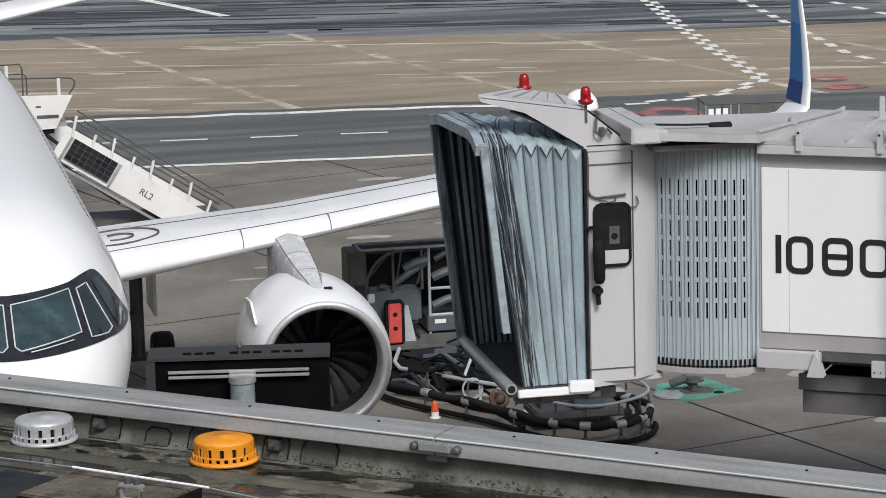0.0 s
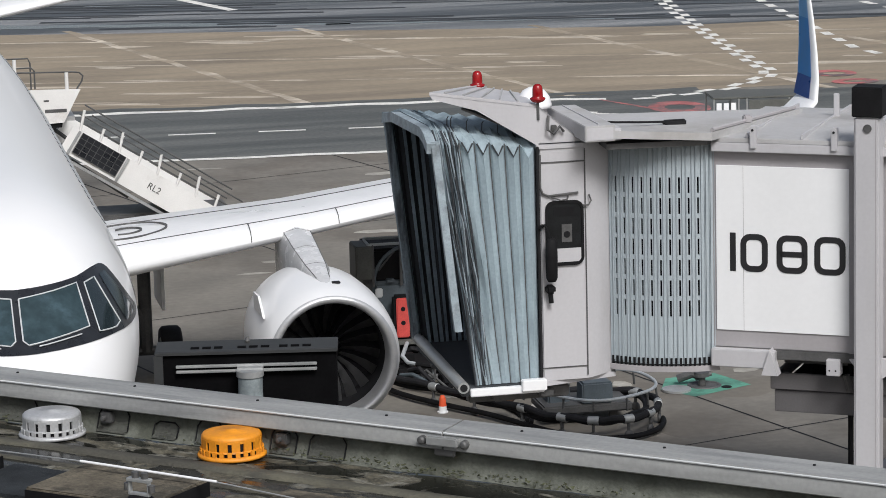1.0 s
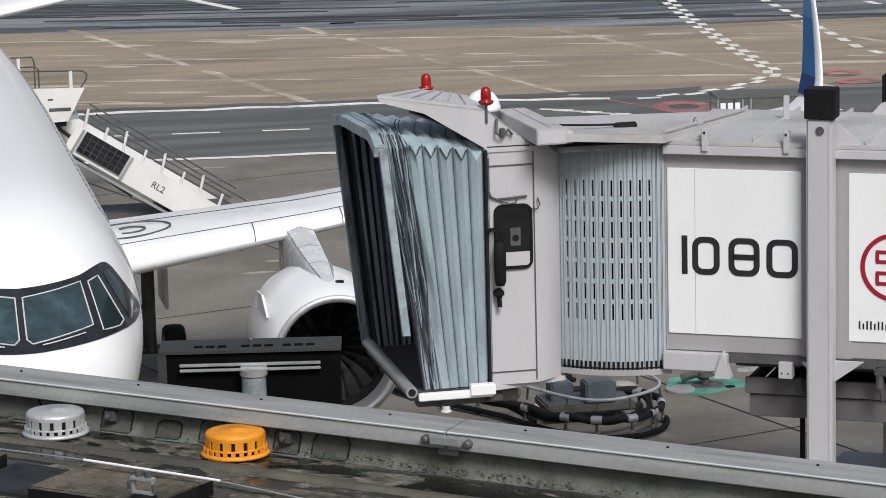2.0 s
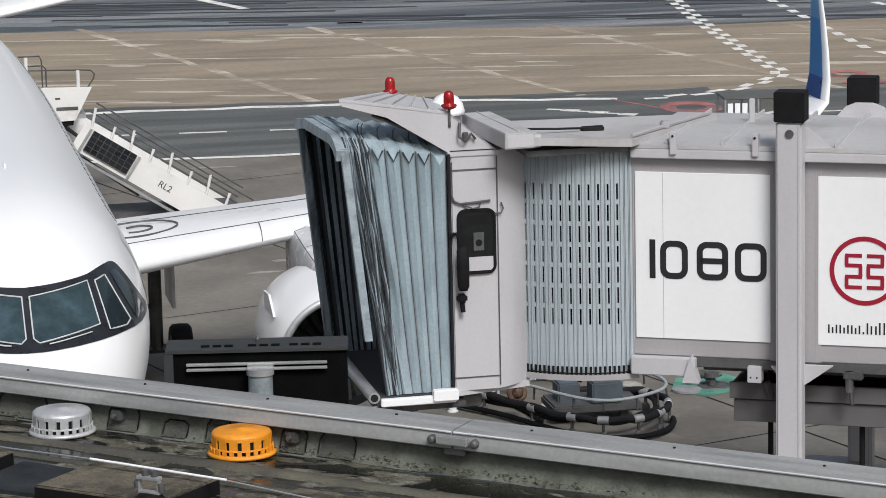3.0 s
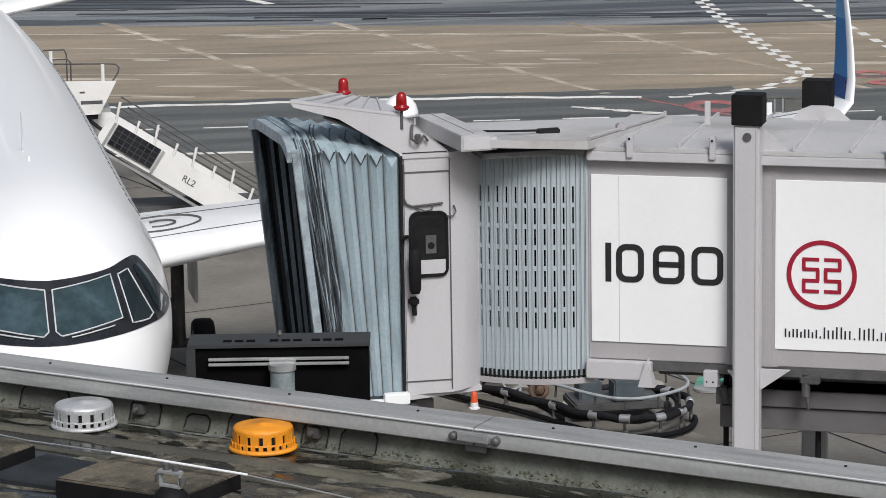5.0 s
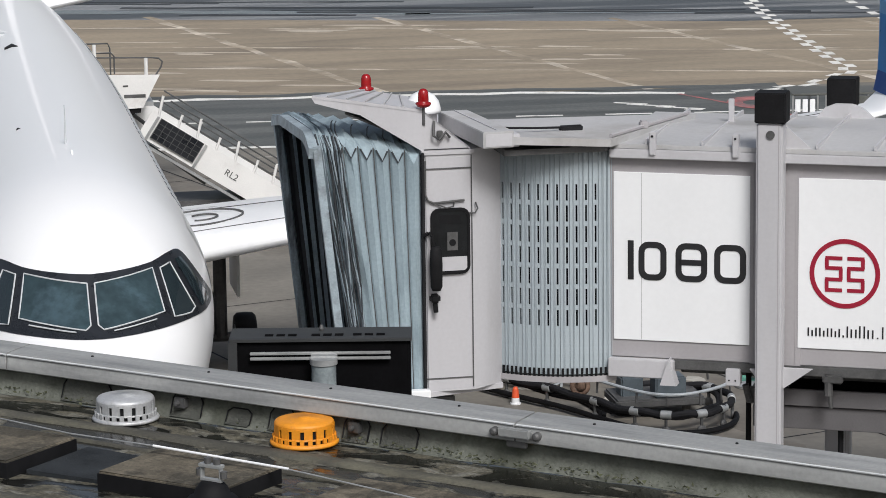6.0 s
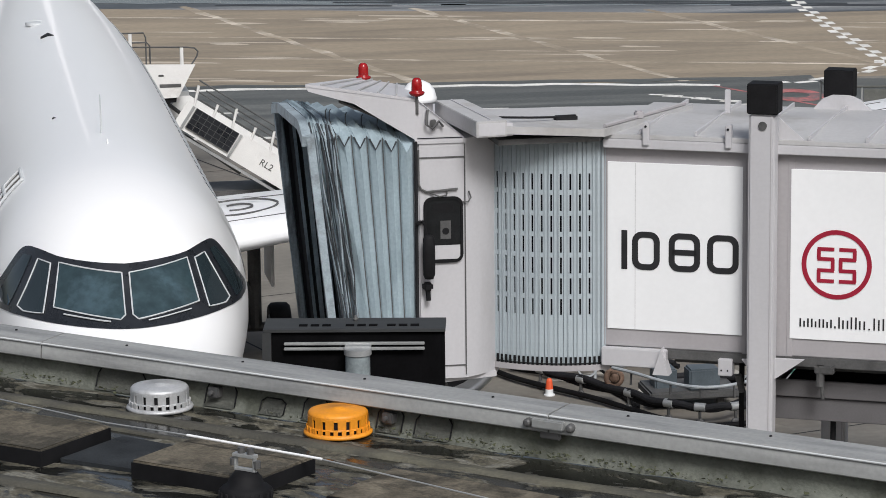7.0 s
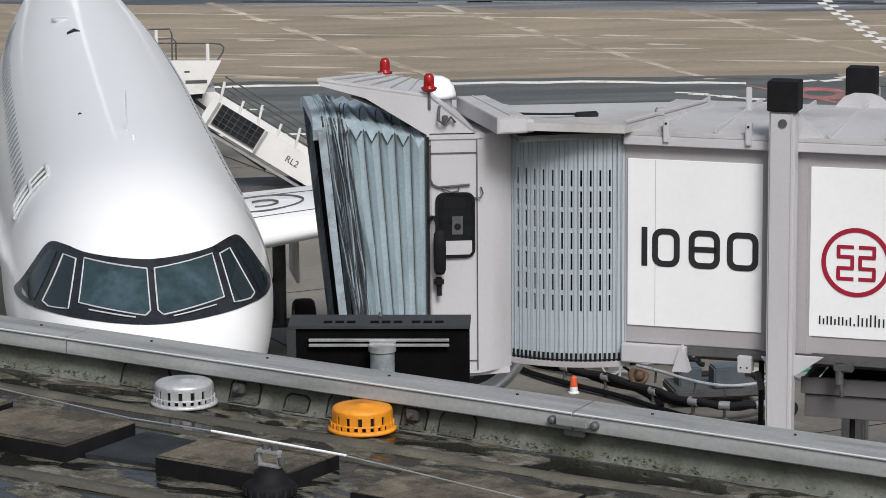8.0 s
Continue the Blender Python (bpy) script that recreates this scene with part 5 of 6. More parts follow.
def slat_mesh(slotted):
    """One slat: plain ones carry two raised ribs, slotted ones have real openings."""
    w = AR * (A1 - A0) / NS
    bm = B()
    if not slotted:
        box(bm, (-w * 0.47, -0.014, Z0), (w * 0.47, 0.014, Z1))
    else:
        box(bm, (-w * 0.495, -0.014, Z0), (-w * 0.20, 0.014, Z1))
        box(bm, (w * 0.20, -0.014, Z0), (w * 0.495, 0.014, Z1))
        zs = [Z0] + [v for r in ROWS for v in (r, r + 0.235)] + [Z1]
        for a, b in zip(zs[::2], zs[1::2]):
            box(bm, (-w * 0.20, -0.014, a), (w * 0.20, 0.014, b))
    for sx in (() if slotted else (-0.42, 0.34)):
        box(bm, (w * sx, -0.034, Z0 + 0.03), (w * (sx + 0.10), -0.012, Z1))
    return mesh_of("slat", bm, M_SLAT)


# Black backing sheet paints the unlit interior behind the slots.
bm = B()
rows = [[bm.verts.new((AC.x + (AR - 0.06) * math.cos(a), AC.y + (AR - 0.06) * math.sin(a), z)) for a in [A0 - 0.1 + (A1 - A0 + 0.12) * k / 24 for k in range(25)]] for z in (3.1, 6.42)]
for k in range(24):
    bm.faces.new((rows[0][k], rows[0][k + 1], rows[1][k + 1], rows[1][k]))
curtain = part("curtain", bm, M_BLACK, bridge, "curved slatted rotunda curtain with slots")
sl, pl = slat_mesh(True), slat_mesh(False)
for i in range(NS):
    a = A0 + (A1 - A0) * (i + 0.5) / NS
    o = new("slat", sl if i % 2 == 1 and 2 < i < NS - 2 else pl)
    o.parent = curtain
    o.matrix_basis = Matrix.Translation((AC.x + AR * math.cos(a), AC.y + AR * math.sin(a), 0)) @ Matrix.Rotation(a + math.pi / 2, 4, "Z")
bm = B()
lathe(bm, [(AR + 0.05, 3.05), (AR + 0.05, 3.13), (AR - 0.2, 3.13), (AR - 0.2, 3.05), (AR + 0.05, 3.05)], "z", (AC.x, AC.y, 0), 16, A0 - 0.15, A1 + 0.03)
part("curtain_rail", bm, M_BRIDGE2, bridge, smooth=True)
bm = B()
box(bm, (-0.016, -0.03, 3.13), (0.016, 0.0, 3.25))
roller = mesh_of("curtain_roller", bm, M_BLACK)
for i in range(NS):
    a = A0 + (A1 - A0) * (i + 0.5) / NS
    o = new("curtain_roller", roller)
    o.parent = curtain
    o.matrix_basis = Matrix.Translation((AC.x + AR * math.cos(a), AC.y + AR * math.sin(a), 0)) @ Matrix.Rotation(a + math.pi / 2, 4, "Z")
# roof slab over the rotunda
bm = B()
prism(bm, [(0.06, -2.27), (1.48, -2.34), (3.45, -0.55), (2.9, -0.42), (0.3, -0.5), (-0.35, -1.0)], 6.46, 6.57)
for v in bm.verts:
    v.co.z += 0.10 * min(1, max(0, 1 - (v.co.x - 0.06) / 1.42))
part("rotunda_roof", bm, M_ROOFG, bridge, "flat light grey rotunda roof")
bm = B()
prism(bm, [(0.3, -0.55), (3.0, -0.5), (2.9, 1.8), (-0.5, 1.6)], 6.0, 6.1)
part("rear_roof", bm, M_ROOFG, bridge)
# Dark colour here puts a shadow line under the roof slab.
bm = B()
prism(bm, [(0.0, -2.12), (1.44, -2.22), (2.2, -1.4), (0.2, 0.5)], 6.38, 6.46)
part("shadow_soffit", bm, M_DSTEEL, bridge)
bm = B()
tube(bm, [(1.52, -2.24, 6.60), (3.3, -0.62, 6.60)], 0.03, 6)
box(bm, (2.2, -1.62, 6.56), (2.32, -1.5, 6.68), 0.02)
part("roof_upstand", bm, M_BRIDGE2, bridge)
bm = B()
box(bm, (-0.36, -2.30, 6.53), (0.08, -0.15, 6.76), 0.01)
trough = part("roof_trough", bm, M_ROOFG, bridge, "boxed roof gutter")
bm = B()
box(bm, (-0.33, -2.308, 6.555), (0.05, -2.302, 6.73), 0.0)
box(bm, (-0.14, -2.2, 6.76), (-0.12, -0.2, 6.775))
box(bm, (0.08, -2.2, 6.52), (0.2, -0.2, 6.70), 0.01)
part("trough_rim", bm, M_BRIDGE, trough)
bm = B()
tube(bm, [(0.1, -1.75, 6.72), (0.6, -1.68, 6.68), (1.2, -1.55, 6.64)], 0.018, 6)
wl = part("wiper_arm", bm, M_DARK, bridge, "thin dark rod on the roof")
bm = B()
box(bm, (1.0, -1.6, 6.58), (1.34, -1.5, 6.67), 0.02)
part("wiper_head", bm, M_DARK, wl, smooth=True)

# tunnel, along its own axis
T = Matrix.Translation((1.60, -2.02, 0)) @ Matrix.Rotation(radians(-33), 4, "Z")


def tpart(name, bm, material, parent=None, label="", smooth=False):
    o = part(name, bm, material, parent or bridge, label, smooth)
    if parent is None:
        o.matrix_basis = T
    return o


LT = 15.0
bm = B()
box(bm, (-0.10, 0, 3.40), (LT, 2.9, 6.40), 0.015)
tunnel = tpart("tunnel", bm, M_BRIDGE2, None, "mauve-grey telescopic tunnel")
bm = B()
box(bm, (-0.02, -0.10, 6.40), (LT, 3.0, 6.47), 0.01)
prism(bm, [(-0.06, 6.47), (1.45, 6.53), (2.96, 6.47)], 0.0, LT, "x")
tr_ = part("tunnel_roof", bm, M_ROOFG, tunnel, "pale weathered tunnel roof with seams")
bm = B()
for k in range(18):
    x = 0.5 + k * 0.8
    box(bm, (x, -0.07, 6.475), (x + 0.03, 2.95, 6.54))
part("roof_seam", bm, M_BRIDGE, tr_)
bm = B()
box(bm, (0.0, -0.13, 6.27), (LT, -0.0, 6.40), 0.01)
part("cornice", bm, M_BRIDGE, tunnel, "light roof cornice", smooth=True)
for x in (0.58, 1.75, 4.2, 5.2):
    bm = B()
    box(bm, (x, -0.17, 6.33), (x + 0.09, -0.05, 6.66), 0.012)
    bk = part("roof_bracket", bm, M_BRIDGE, tunnel, smooth=True)
    bm = B()
    tube(bm, [(x + 0.045, -0.18, 6.6), (x + 0.045, -0.165, 6.6)], 0.018, 8)
    part("bolt", bm, M_DARK, bk)
bm = B()
box(bm, (1.3, 1.9, 6.5), (1.38, 1.96, 6.85), 0.01)
part("roof_stub", bm, M_BRIDGE, tunnel)
bm = B()
box(bm, (-0.02, -0.14, 3.14), (0.92, 0.0, 3.40), 0.012)
plate(bm, [Vector((0.86, -0.2, 3.44)), Vector((0.98, -0.2, 3.06)), Vector((0.74, -0.2, 3.06))], (0, 0.2, 0))
part("skirt", bm, M_BRIDGE, tunnel, "light lower skirt rail", smooth=True)
bm = B()
box(bm, (0.9, -0.02, 3.26), (LT, 0.12, 3.40), 0.01)
box(bm, (0.9, 0.5, 3.1), (LT, 0.7, 3.40), 0.01)
part("floor_channel", bm, M_DSTEEL, tunnel)
bm = B()
for x in (2.02, 2.62):
    box(bm, (x, -0.018, 3.40), (x + 0.01, 0.0, 6.28))
box(bm, (1.98, -0.012, 3.40), (2.7, 0.0, 6.28))
part("joint_strip", bm, M_BRIDGE2, tunnel)
# advert panels
for x0, x1 in ((0.04, 1.98), (2.66, 8.5)):
    bm = B()
    box(bm, (x0, -0.022, 3.66), (x1, 0.0, 6.06), 0.004)
    ap = part("advert_panel", bm, M_PANEL, tunnel, "white advertising panel", smooth=True)
    if x0 < 1:
        bm = B()
        box(bm, (0.44, -0.024, 3.67), (0.446, -0.022, 6.05))
        part("panel_seam", bm, M_BRIDGE2, ap)
# plain black marks in place of the trade name
def frame_mark(bm, x0, z0, x1, z1, w):
    ring_prism(bm, rrect(x0, z0, x1, z1, 0.14), rrect(x0 + w, z0 + w, x1 - w, z1 - w, 0.07), -0.030, -0.022)
bm = B()
box(bm, (0.245, -0.030, 4.53), (0.33, -0.022, 5.09), 0.002)
part("black_bar", bm, M_INK, tunnel, "plain black painted bar")
for x0, x1, mid in ((0.40, 0.80, False), (0.93, 1.38, True), (1.48, 1.93, False)):
    bm = B()
    frame_mark(bm, x0, 4.53, x1, 5.08, 0.085)
    if mid:
        box(bm, (x0 + 0.05, -0.030, 4.765), (x1 - 0.05, -0.022, 4.845))
    part("black_block", bm, M_INK, tunnel, "plain black painted rounded frame")
# red emblem: ring and plain bars
LX, LZ, LR = 3.31, 4.74, 0.49
bm = B()
n = 40
circ = lambda r: [(LX + r * math.cos(k * math.tau / n), LZ + r * math.sin(k * math.tau / n)) for k in range(n)]
ring_prism(bm, circ(LR), circ(LR - 0.065), -0.030, -0.022)
em = part("emblem", bm, M_LOGO, tunnel, "crimson ring emblem with plain bars", smooth=True)
bm = B()
for sx_ in (-1, 1):
    for z in (-0.235, -0.085, 0.075, 0.215):
        a, b = sorted((sx_ * 0.035, sx_ * 0.27))
        box(bm, (LX + a, -0.030, LZ + z - 0.026), (LX + b, -0.022, LZ + z + 0.026))
    for z0, z1, xx in ((0.075, 0.215, 0.25), (-0.235, -0.085, 0.25), (-0.085, 0.075, 0.055)):
        box(bm, (LX + sx_ * xx - 0.026, -0.0295, LZ + z0), (LX + sx_ * xx + 0.026, -0.0222, LZ + z1))
part("emblem_bar", bm, M_LOGO, em)
# small line of print: plain bars
bm = B()
x = 2.80
for w, h in ((.13, .12), (.13, .12), (.13, .12), (.025, .03), (.025, .16), (.085, .12), (.085, .17), (.085, .12), (.05, .02), (.025, .17), (.04, .15), (.085, .17), (.025, .03), (.085, .12), (.085, .12), (.13, .12)):
    for q in ((0, 0.5, 1) if w > 0.1 else (0, 1) if w > 0.06 and h > 0.05 else (0.5,)):
        u = x + (w - 0.022) * q
        box(bm, (u, -0.0285, 3.84), (u + 0.022, -0.022, 3.84 + h * (0.7 if q == 0.5 and w > 0.1 else 1)))
    x += w + 0.032
part("print_line", bm, M_INK, tunnel, "thin line of dark print")


def lift_column(x, y0, z0, z1):
    bm = B()
    box(bm, (x, y0, z0), (x + 0.37, y0 + 0.28, z1), 0.03)
    c = part("lift_column", bm, M_BRIDGE, tunnel, "light grey steel lift column", smooth=True)
    bm = B()
    box(bm, (x - 0.02, y0 - 0.03, z1), (x + 0.41, y0 + 0.33, z1 + 0.42), 0.012)
    part("column_cap", bm, M_BLACK, c, "black square column cap", smooth=True)
    bm = B()
    tube(bm, [(x + 0.2, y0 - 0.02, z1 - 0.16), (x + 0.2, y0 + 0.01, z1 - 0.16)], 0.06, 14)
    part("cover_plate", bm, M_DSTEEL, c)
    bm = B()
    box(bm, (x + 0.31, y0 - 0.004, z0), (x + 0.32, y0 + 0.0, z1))
    part("column_joint", bm, M_BRIDGE2, c)
    return c


lift_column(2.12, -0.36, 1.0, 6.86)
lift_column(2.58, 2.95, 1.0, 6.62)
for pts, d in (([(2.48, -0.05, 6.78), (2.85, -0.05, 6.46), (2.48, -0.05, 6.46)], 0.03), ([(2.48, -0.2, 3.40), (2.90, -0.2, 3.40), (2.54, -0.2, 3.14), (2.48, -0.2, 3.10)], 0.06), ([(2.13, -0.2, 3.36), (2.02, -0.2, 3.36), (2.13, -0.2, 3.22)], 0.06)):
    bm = B()
    plate(bm, [Vector(p) for p in pts], (0, d, 0))
    part("gusset", bm, M_BRIDGE, tunnel, "triangular steel gusset")
bm = B()
prism(bm, [(2.4, 6.45), (3.3, 6.45), (3.1, 6.62), (2.95, 6.68), (2.7, 6.68), (2.55, 6.62)], 2.86, 2.95, "y")
part("head_plate", bm, M_BRIDGE, tunnel)
bm = B()
box(bm, (1.66, -0.10, 3.08), (1.86, 0.1, 3.32), 0.01)
jp = part("junction_plate", bm, M_BRIDGE, tunnel, "pale bolted bracket plate", smooth=True)
for x in (1.71, 1.80):
    bm = B()
    tube(bm, [(x, -0.105, 3.16), (x, -0.095, 3.16)], 0.013, 8)
    part("bolt", bm, M_DARK, jp)
# service tray and wheel bogie under the tunnel
bm = B()
box(bm, (0.0, 0.25, 2.76), (7.0, 0.32, 3.00), 0.008)
tray = part("service_tray", bm, M_TRAY, bridge, "grey open service tray sliding under the tunnel", smooth=True)
for name, lo, hi in (("lower_beam", (0.05, 0.30, 2.42), (7.0, 0.36, 2.74)), ("rear_beam", (0.0, 2.5, 2.72), (7.0, 2.57, 3.02)), ("end_beam", (0.0, 0.33, 2.76), (0.06, 2.49, 2.96))):
    bm = B()
    box(bm, lo, hi, 0.008)
    part(name, bm, M_TRAY, tray, smooth=True)
bm = B()
box(bm, (0.06, 0.33, 2.70), (7.0, 2.49, 2.74))
part("tray_floor", bm, M_MATT, tray, "black tray floor")
# Added black sheet: shade of the underfloor gap, no real panel.
bm = B()
box(bm, (0.5, 0.75, 2.75), (7.0, 0.82, 3.28))
part("underfloor_shade", bm, M_MATT, tray, "black sheet added as shade under the floor")
for x, z in ((1.88, 3.2), (3.2, 2.6)):
    bm = B()
    tube(bm, [(x, 0.5, z), (x, 0.5, 1.1)], 0.04, 8)
    part("drop_cable", bm, M_BLACK, tunnel, "thick black hanging cable", smooth=True)
bm = B()
tube(bm, [(1.9, 0.15, 3.05), (1.95, 0.2, 2.8)], 0.05, 8)
part("cable_drop", bm, M_DSTEEL, tunnel, smooth=True)
bm = B()
tube(bm, [(3.1, -0.02, 3.3), (3.1, -0.02, 3.0)], 0.06, 8)
tube(bm, [(3.12, -0.02, 3.0), (3.14, -0.02, 2.82)], 0.03, 8)
box(bm, (3.02, -0.08, 3.18), (3.3, 0.1, 3.3), 0.02)
part("cable_drop", bm, M_DSTEEL, tunnel, smooth=True)
bm = B()
box(bm, (1.9, -0.35, 0.85), (2.8, 3.25, 1.2), 0.03)
bogie = part("bogie", bm, M_BRIDGE2, tunnel, "grey wheel bogie beam", smooth=True)
for y in (0.5, 2.4):
    for dx in (-0.5, 0.5):
        bm = B()
        lathe(bm, [(0.0, -0.18), (0.3, -0.2), (0.5, -0.2), (0.56, -0.14), (0.56, 0.14), (0.5, 0.2), (0.3, 0.2), (0.0, 0.18)], "y", (2.35 + dx, y, 0.56), 26)
        part("wheel", bm, M_DARK, bogie, "solid black rubber wheel", smooth="all")
    bm = B()
    tube(bm, [(1.7, y, 0.56), (3.0, y, 0.56)], 0.09, 8)
    part("axle", bm, M_DSTEEL, bogie)
# ---- passenger stairs at the rear door ----
stairs = thing("passenger_stairs", "white mobile passenger stairs with black side panel", "mobile stairs", pose(0, 31.5, 0))
SA = math.atan2(-1.86, 2.85)


def along(d, h):
    """A point on the stair side: distance down the flight and height square to it."""
    return (3.10 + d * math.cos(SA) - h * math.sin(SA), 2.30 + d * math.sin(SA) + h * math.cos(SA))


def flight_piece(bm, d0, d1, h0, h1, y0, y1):
    prism(bm, [along(d0, h0), along(d1, h0), along(d1, h1), along(d0, h1)], y0, y1, "y")


bm = B()
prism(bm, [(1.90, 3.72), (3.46, 3.68), (3.05, 2.92), (2.5, 2.90)], -0.04, 0.0, "y")
pf = part("platform_panel", bm, M_STAIR, stairs, "white platform side panel")
bm = B()
prism(bm, [(2.52, 2.98), (3.03, 2.99), (3.0, 2.80), (2.88, 2.80), (2.80, 2.73), (2.72, 2.80), (2.55, 2.80)], 0.01, 0.06, "y")
part("panel_foot", bm, M_BLACK, pf)
bm = B()
prism(bm, [(2.34, 3.22), (2.42, 3.30), (2.5, 3.26), (2.47, 3.22), (2.42, 3.25), (2.37, 3.2)], -0.046, -0.04, "y")
box(bm, (2.62, -0.046, 3.16), (3.12, -0.04, 3.24))
box(bm, (2.60, -0.046, 3.42), (2.72, -0.04, 3.46))
part("plain_marking", bm, M_DSTEEL, pf, "plain dark bar marking")
bm = B()
box(bm, (1.9, 0.0, 2.95), (3.3, 1.9, 3.05))
part("platform", bm, M_STEEL, stairs)
bm = B()
flight_piece(bm, -0.15, 4.05, -0.12, 0.52, 0.02, 0.06)
fl = part("stringer", bm, M_STAIR, stairs, "white stair side panel")
bm = B()
flight_piece(bm, -0.15, 4.05, -0.12, 0.52, 1.84, 1.88)
part("stringer", bm, M_STAIR, stairs, "white stair side panel")
bm = B()
flight_piece(bm, 0.12, 1.27, -0.02, 0.50, -0.02, 0.02)
mp_ = part("grille_panel", bm, M_MESH, fl, "black gridded side panel")
bm = B()
for k in range(8):
    flight_piece(bm, 0.12 + k * 0.164, 0.135 + k * 0.164, -0.02, 0.50, -0.028, -0.018)
for k in range(5):
    flight_piece(bm, 0.12, 1.27, -0.02 + k * 0.128, -0.008 + k * 0.128, -0.028, -0.018)
part("grid_bar", bm, M_DSTEEL, fl)
bm = B()
for d0, d1, h0, h1 in ((-0.2, 4.1, -0.26, -0.20), (0.02, 0.08, -0.1, 0.5), (1.32, 1.38, -0.1, 0.5)):
    flight_piece(bm, d0, d1, h0, h1, -0.02, 0.08)
part("edge_trim", bm, M_STEEL, fl)
for k in range(13):
    x, z = along(0.2 + 0.3 * k, 0.1)
    bm = B()
    box(bm, (x - 0.05, 0.06, z - 0.02), (x + 0.24, 1.84, z + 0.02))
    part("tread", bm, M_STEEL, stairs)
for k in range(8):
    a, b = along(0.05 + 0.52 * k, 0.5), along(0.05 + 0.52 * k, 0.5)
    x, z = a
    bm = B()
    tube(bm, [(x, 0.04, z), (x + 0.12, 0.04, z + (0.48 if k % 2 == 0 else 0.30))], 0.035, 6)
    part("rail_post", bm, M_STAIR, stairs, "white handrail post")
for side in (0.04, 1.86):
    for h in (0.70, 0.95):
        bm = B()
        p, q = along(0.1, h), along(4.2, h)
        tube(bm, [(p[0], side, p[1]), (q[0], side, q[1])], 0.022, 6)
        part("handrail", bm, M_DSTEEL, stairs, "thin dark handrail")
bm = B()
tube(bm, [(1.95, 0.0, 4.12), (3.3, 0.0, 4.08), (3.45, 0.0, 4.06), (3.53, 0.0, 3.98), (3.50, 0.0, 3.86), (3.36, 0.0, 3.66)], 0.02, 6)
part("platform_rail", bm, M_DSTEEL, stairs, "dark bent platform rail")
bm = B()
tube(bm, [(1.7, 0.0, 4.22), (2.35, 0.0, 4.22), (2.42, 0.0, 4.14), (2.42, 0.0, 3.72)], 0.02, 6)
part("platform_rail", bm, M_DSTEEL, stairs, "dark bent platform rail")
bm = B()
tube(bm, [(1.7, 1.8, 4.22), (2.4, 1.8, 4.22), (2.45, 1.8, 4.1), (2.45, 1.8, 3.1)], 0.02, 6)
part("platform_rail", bm, M_DSTEEL, stairs, "dark bent platform rail")
for x, z0, z1 in ((1.97, 3.7, 4.42), (3.15, 3.68, 4.08)):
    bm = B()
    tube(bm, [(x, 0.0, z0), (x, 0.0, z1)], 0.045, 8)
    part("rail_post", bm, M_STAIR, stairs, "white platform post")
bm = B()
for p, q in (((2.6, 2.9), (5.4, 0.6)), ((3.2, 1.95), (4.5, 1.0)), ((2.6, 2.2), (3.4, 1.3))):
    tube(bm, [(p[0], 0.5, p[1]), (q[0], 0.5, q[1])], 0.05, 6)
part("lift_strut", bm, M_DSTEEL, stairs)
bm = B()
box(bm, (1.9, 0.3, 0.35), (6.9, 1.7, 0.62), 0.05)
part("chassis", bm, M_DSTEEL, stairs, smooth=True)
for x in (2.7, 5.9):
    for y in (0.12, 1.6):
        bm = B()
        lathe(bm, [(0, 0), (0.28, 0), (0.36, 0.04), (0.36, 0.16), (0.28, 0.2), (0, 0.2)], "y", (x, y, 0.36), 20)
        part("wheel", bm, M_DARK, stairs, smooth="all")
fc = bpy.data.curves.new("code", "FONT")
fc.body, fc.size, fc.extrude = "RL2", 0.22, 0.003
fo = new("code_lettering", fc)
dg = bpy.context.evaluated_depsgraph_get()
me = bpy.data.meshes.new_from_object(fo.evaluated_get(dg))
bpy.data.objects.remove(fo)
me.materials.clear()
me.materials.append(M_DSTEEL)
lt = new("lettering", me)
lt.parent = fl
lx, lz = along(2.05, 0.12)
lt.matrix_basis = Matrix.Translation((lx, -0.045 + 0.06, lz)) @ Matrix.Rotation(-SA, 4, "Y") @ Matrix.Rotation(math.pi / 2, 4, "X")
tagged(lt, "dark fleet code lettering")

# ---- service unit behind the bridge ----
gse = thing("service_unit", "dark steel aircraft service unit with pipe cage", "service cart", pose(7.5, 17.5, 0))
M_OLIVE = mat("olive grey cabinet", (0.10, 0.103, 0.095), 0.6, var=0.2, scale=4, grain=30)
M_TANK = mat("blue grey tank", (0.085, 0.105, 0.12), 0.5, var=0.2, scale=3, grain=30)
M_CAGE = mat("pale cage tube", (0.40, 0.43, 0.45), 0.5, var=0.15, scale=5)
bm = B()
box(bm, (-0.16, -0.3, 1.65), (0.16, 0.4, 2.30), 0.02)
cb = part("cabinet", bm, M_OLIVE, gse, "olive grey control cabinet", smooth=True)
bm = B()
box(bm, (-0.12, -0.308, 1.70), (0.12, -0.298, 2.24), 0.004)
box(bm, (-0.05, -0.315, 2.05), (0.03, -0.306, 2.15), 0.004)
part("cabinet_door", bm, M_OLIVE, cb, smooth=True)
bm = B()
box(bm, (0.0, -0.1, 0.5), (0.2, 0.3, 1.65), 0.02)
part("cabinet_post", bm, M_DSTEEL, gse)
bm = B()
box(bm, (0.18, -0.2, 0.82), (1.28, 0.9, 1.58), 0.08)
box(bm, (0.45, -0.24, 1.56), (0.6, 0.0, 1.62), 0.01)
tk = part("tank", bm, M_TANK, gse, "blue-grey rounded tank", smooth=True)
bm = B()
box(bm, (0.22, -0.24, 1.28), (0.36, -0.19, 1.46), 0.02)
part("gauge_box", bm, M_SEAL, tk, smooth=True)
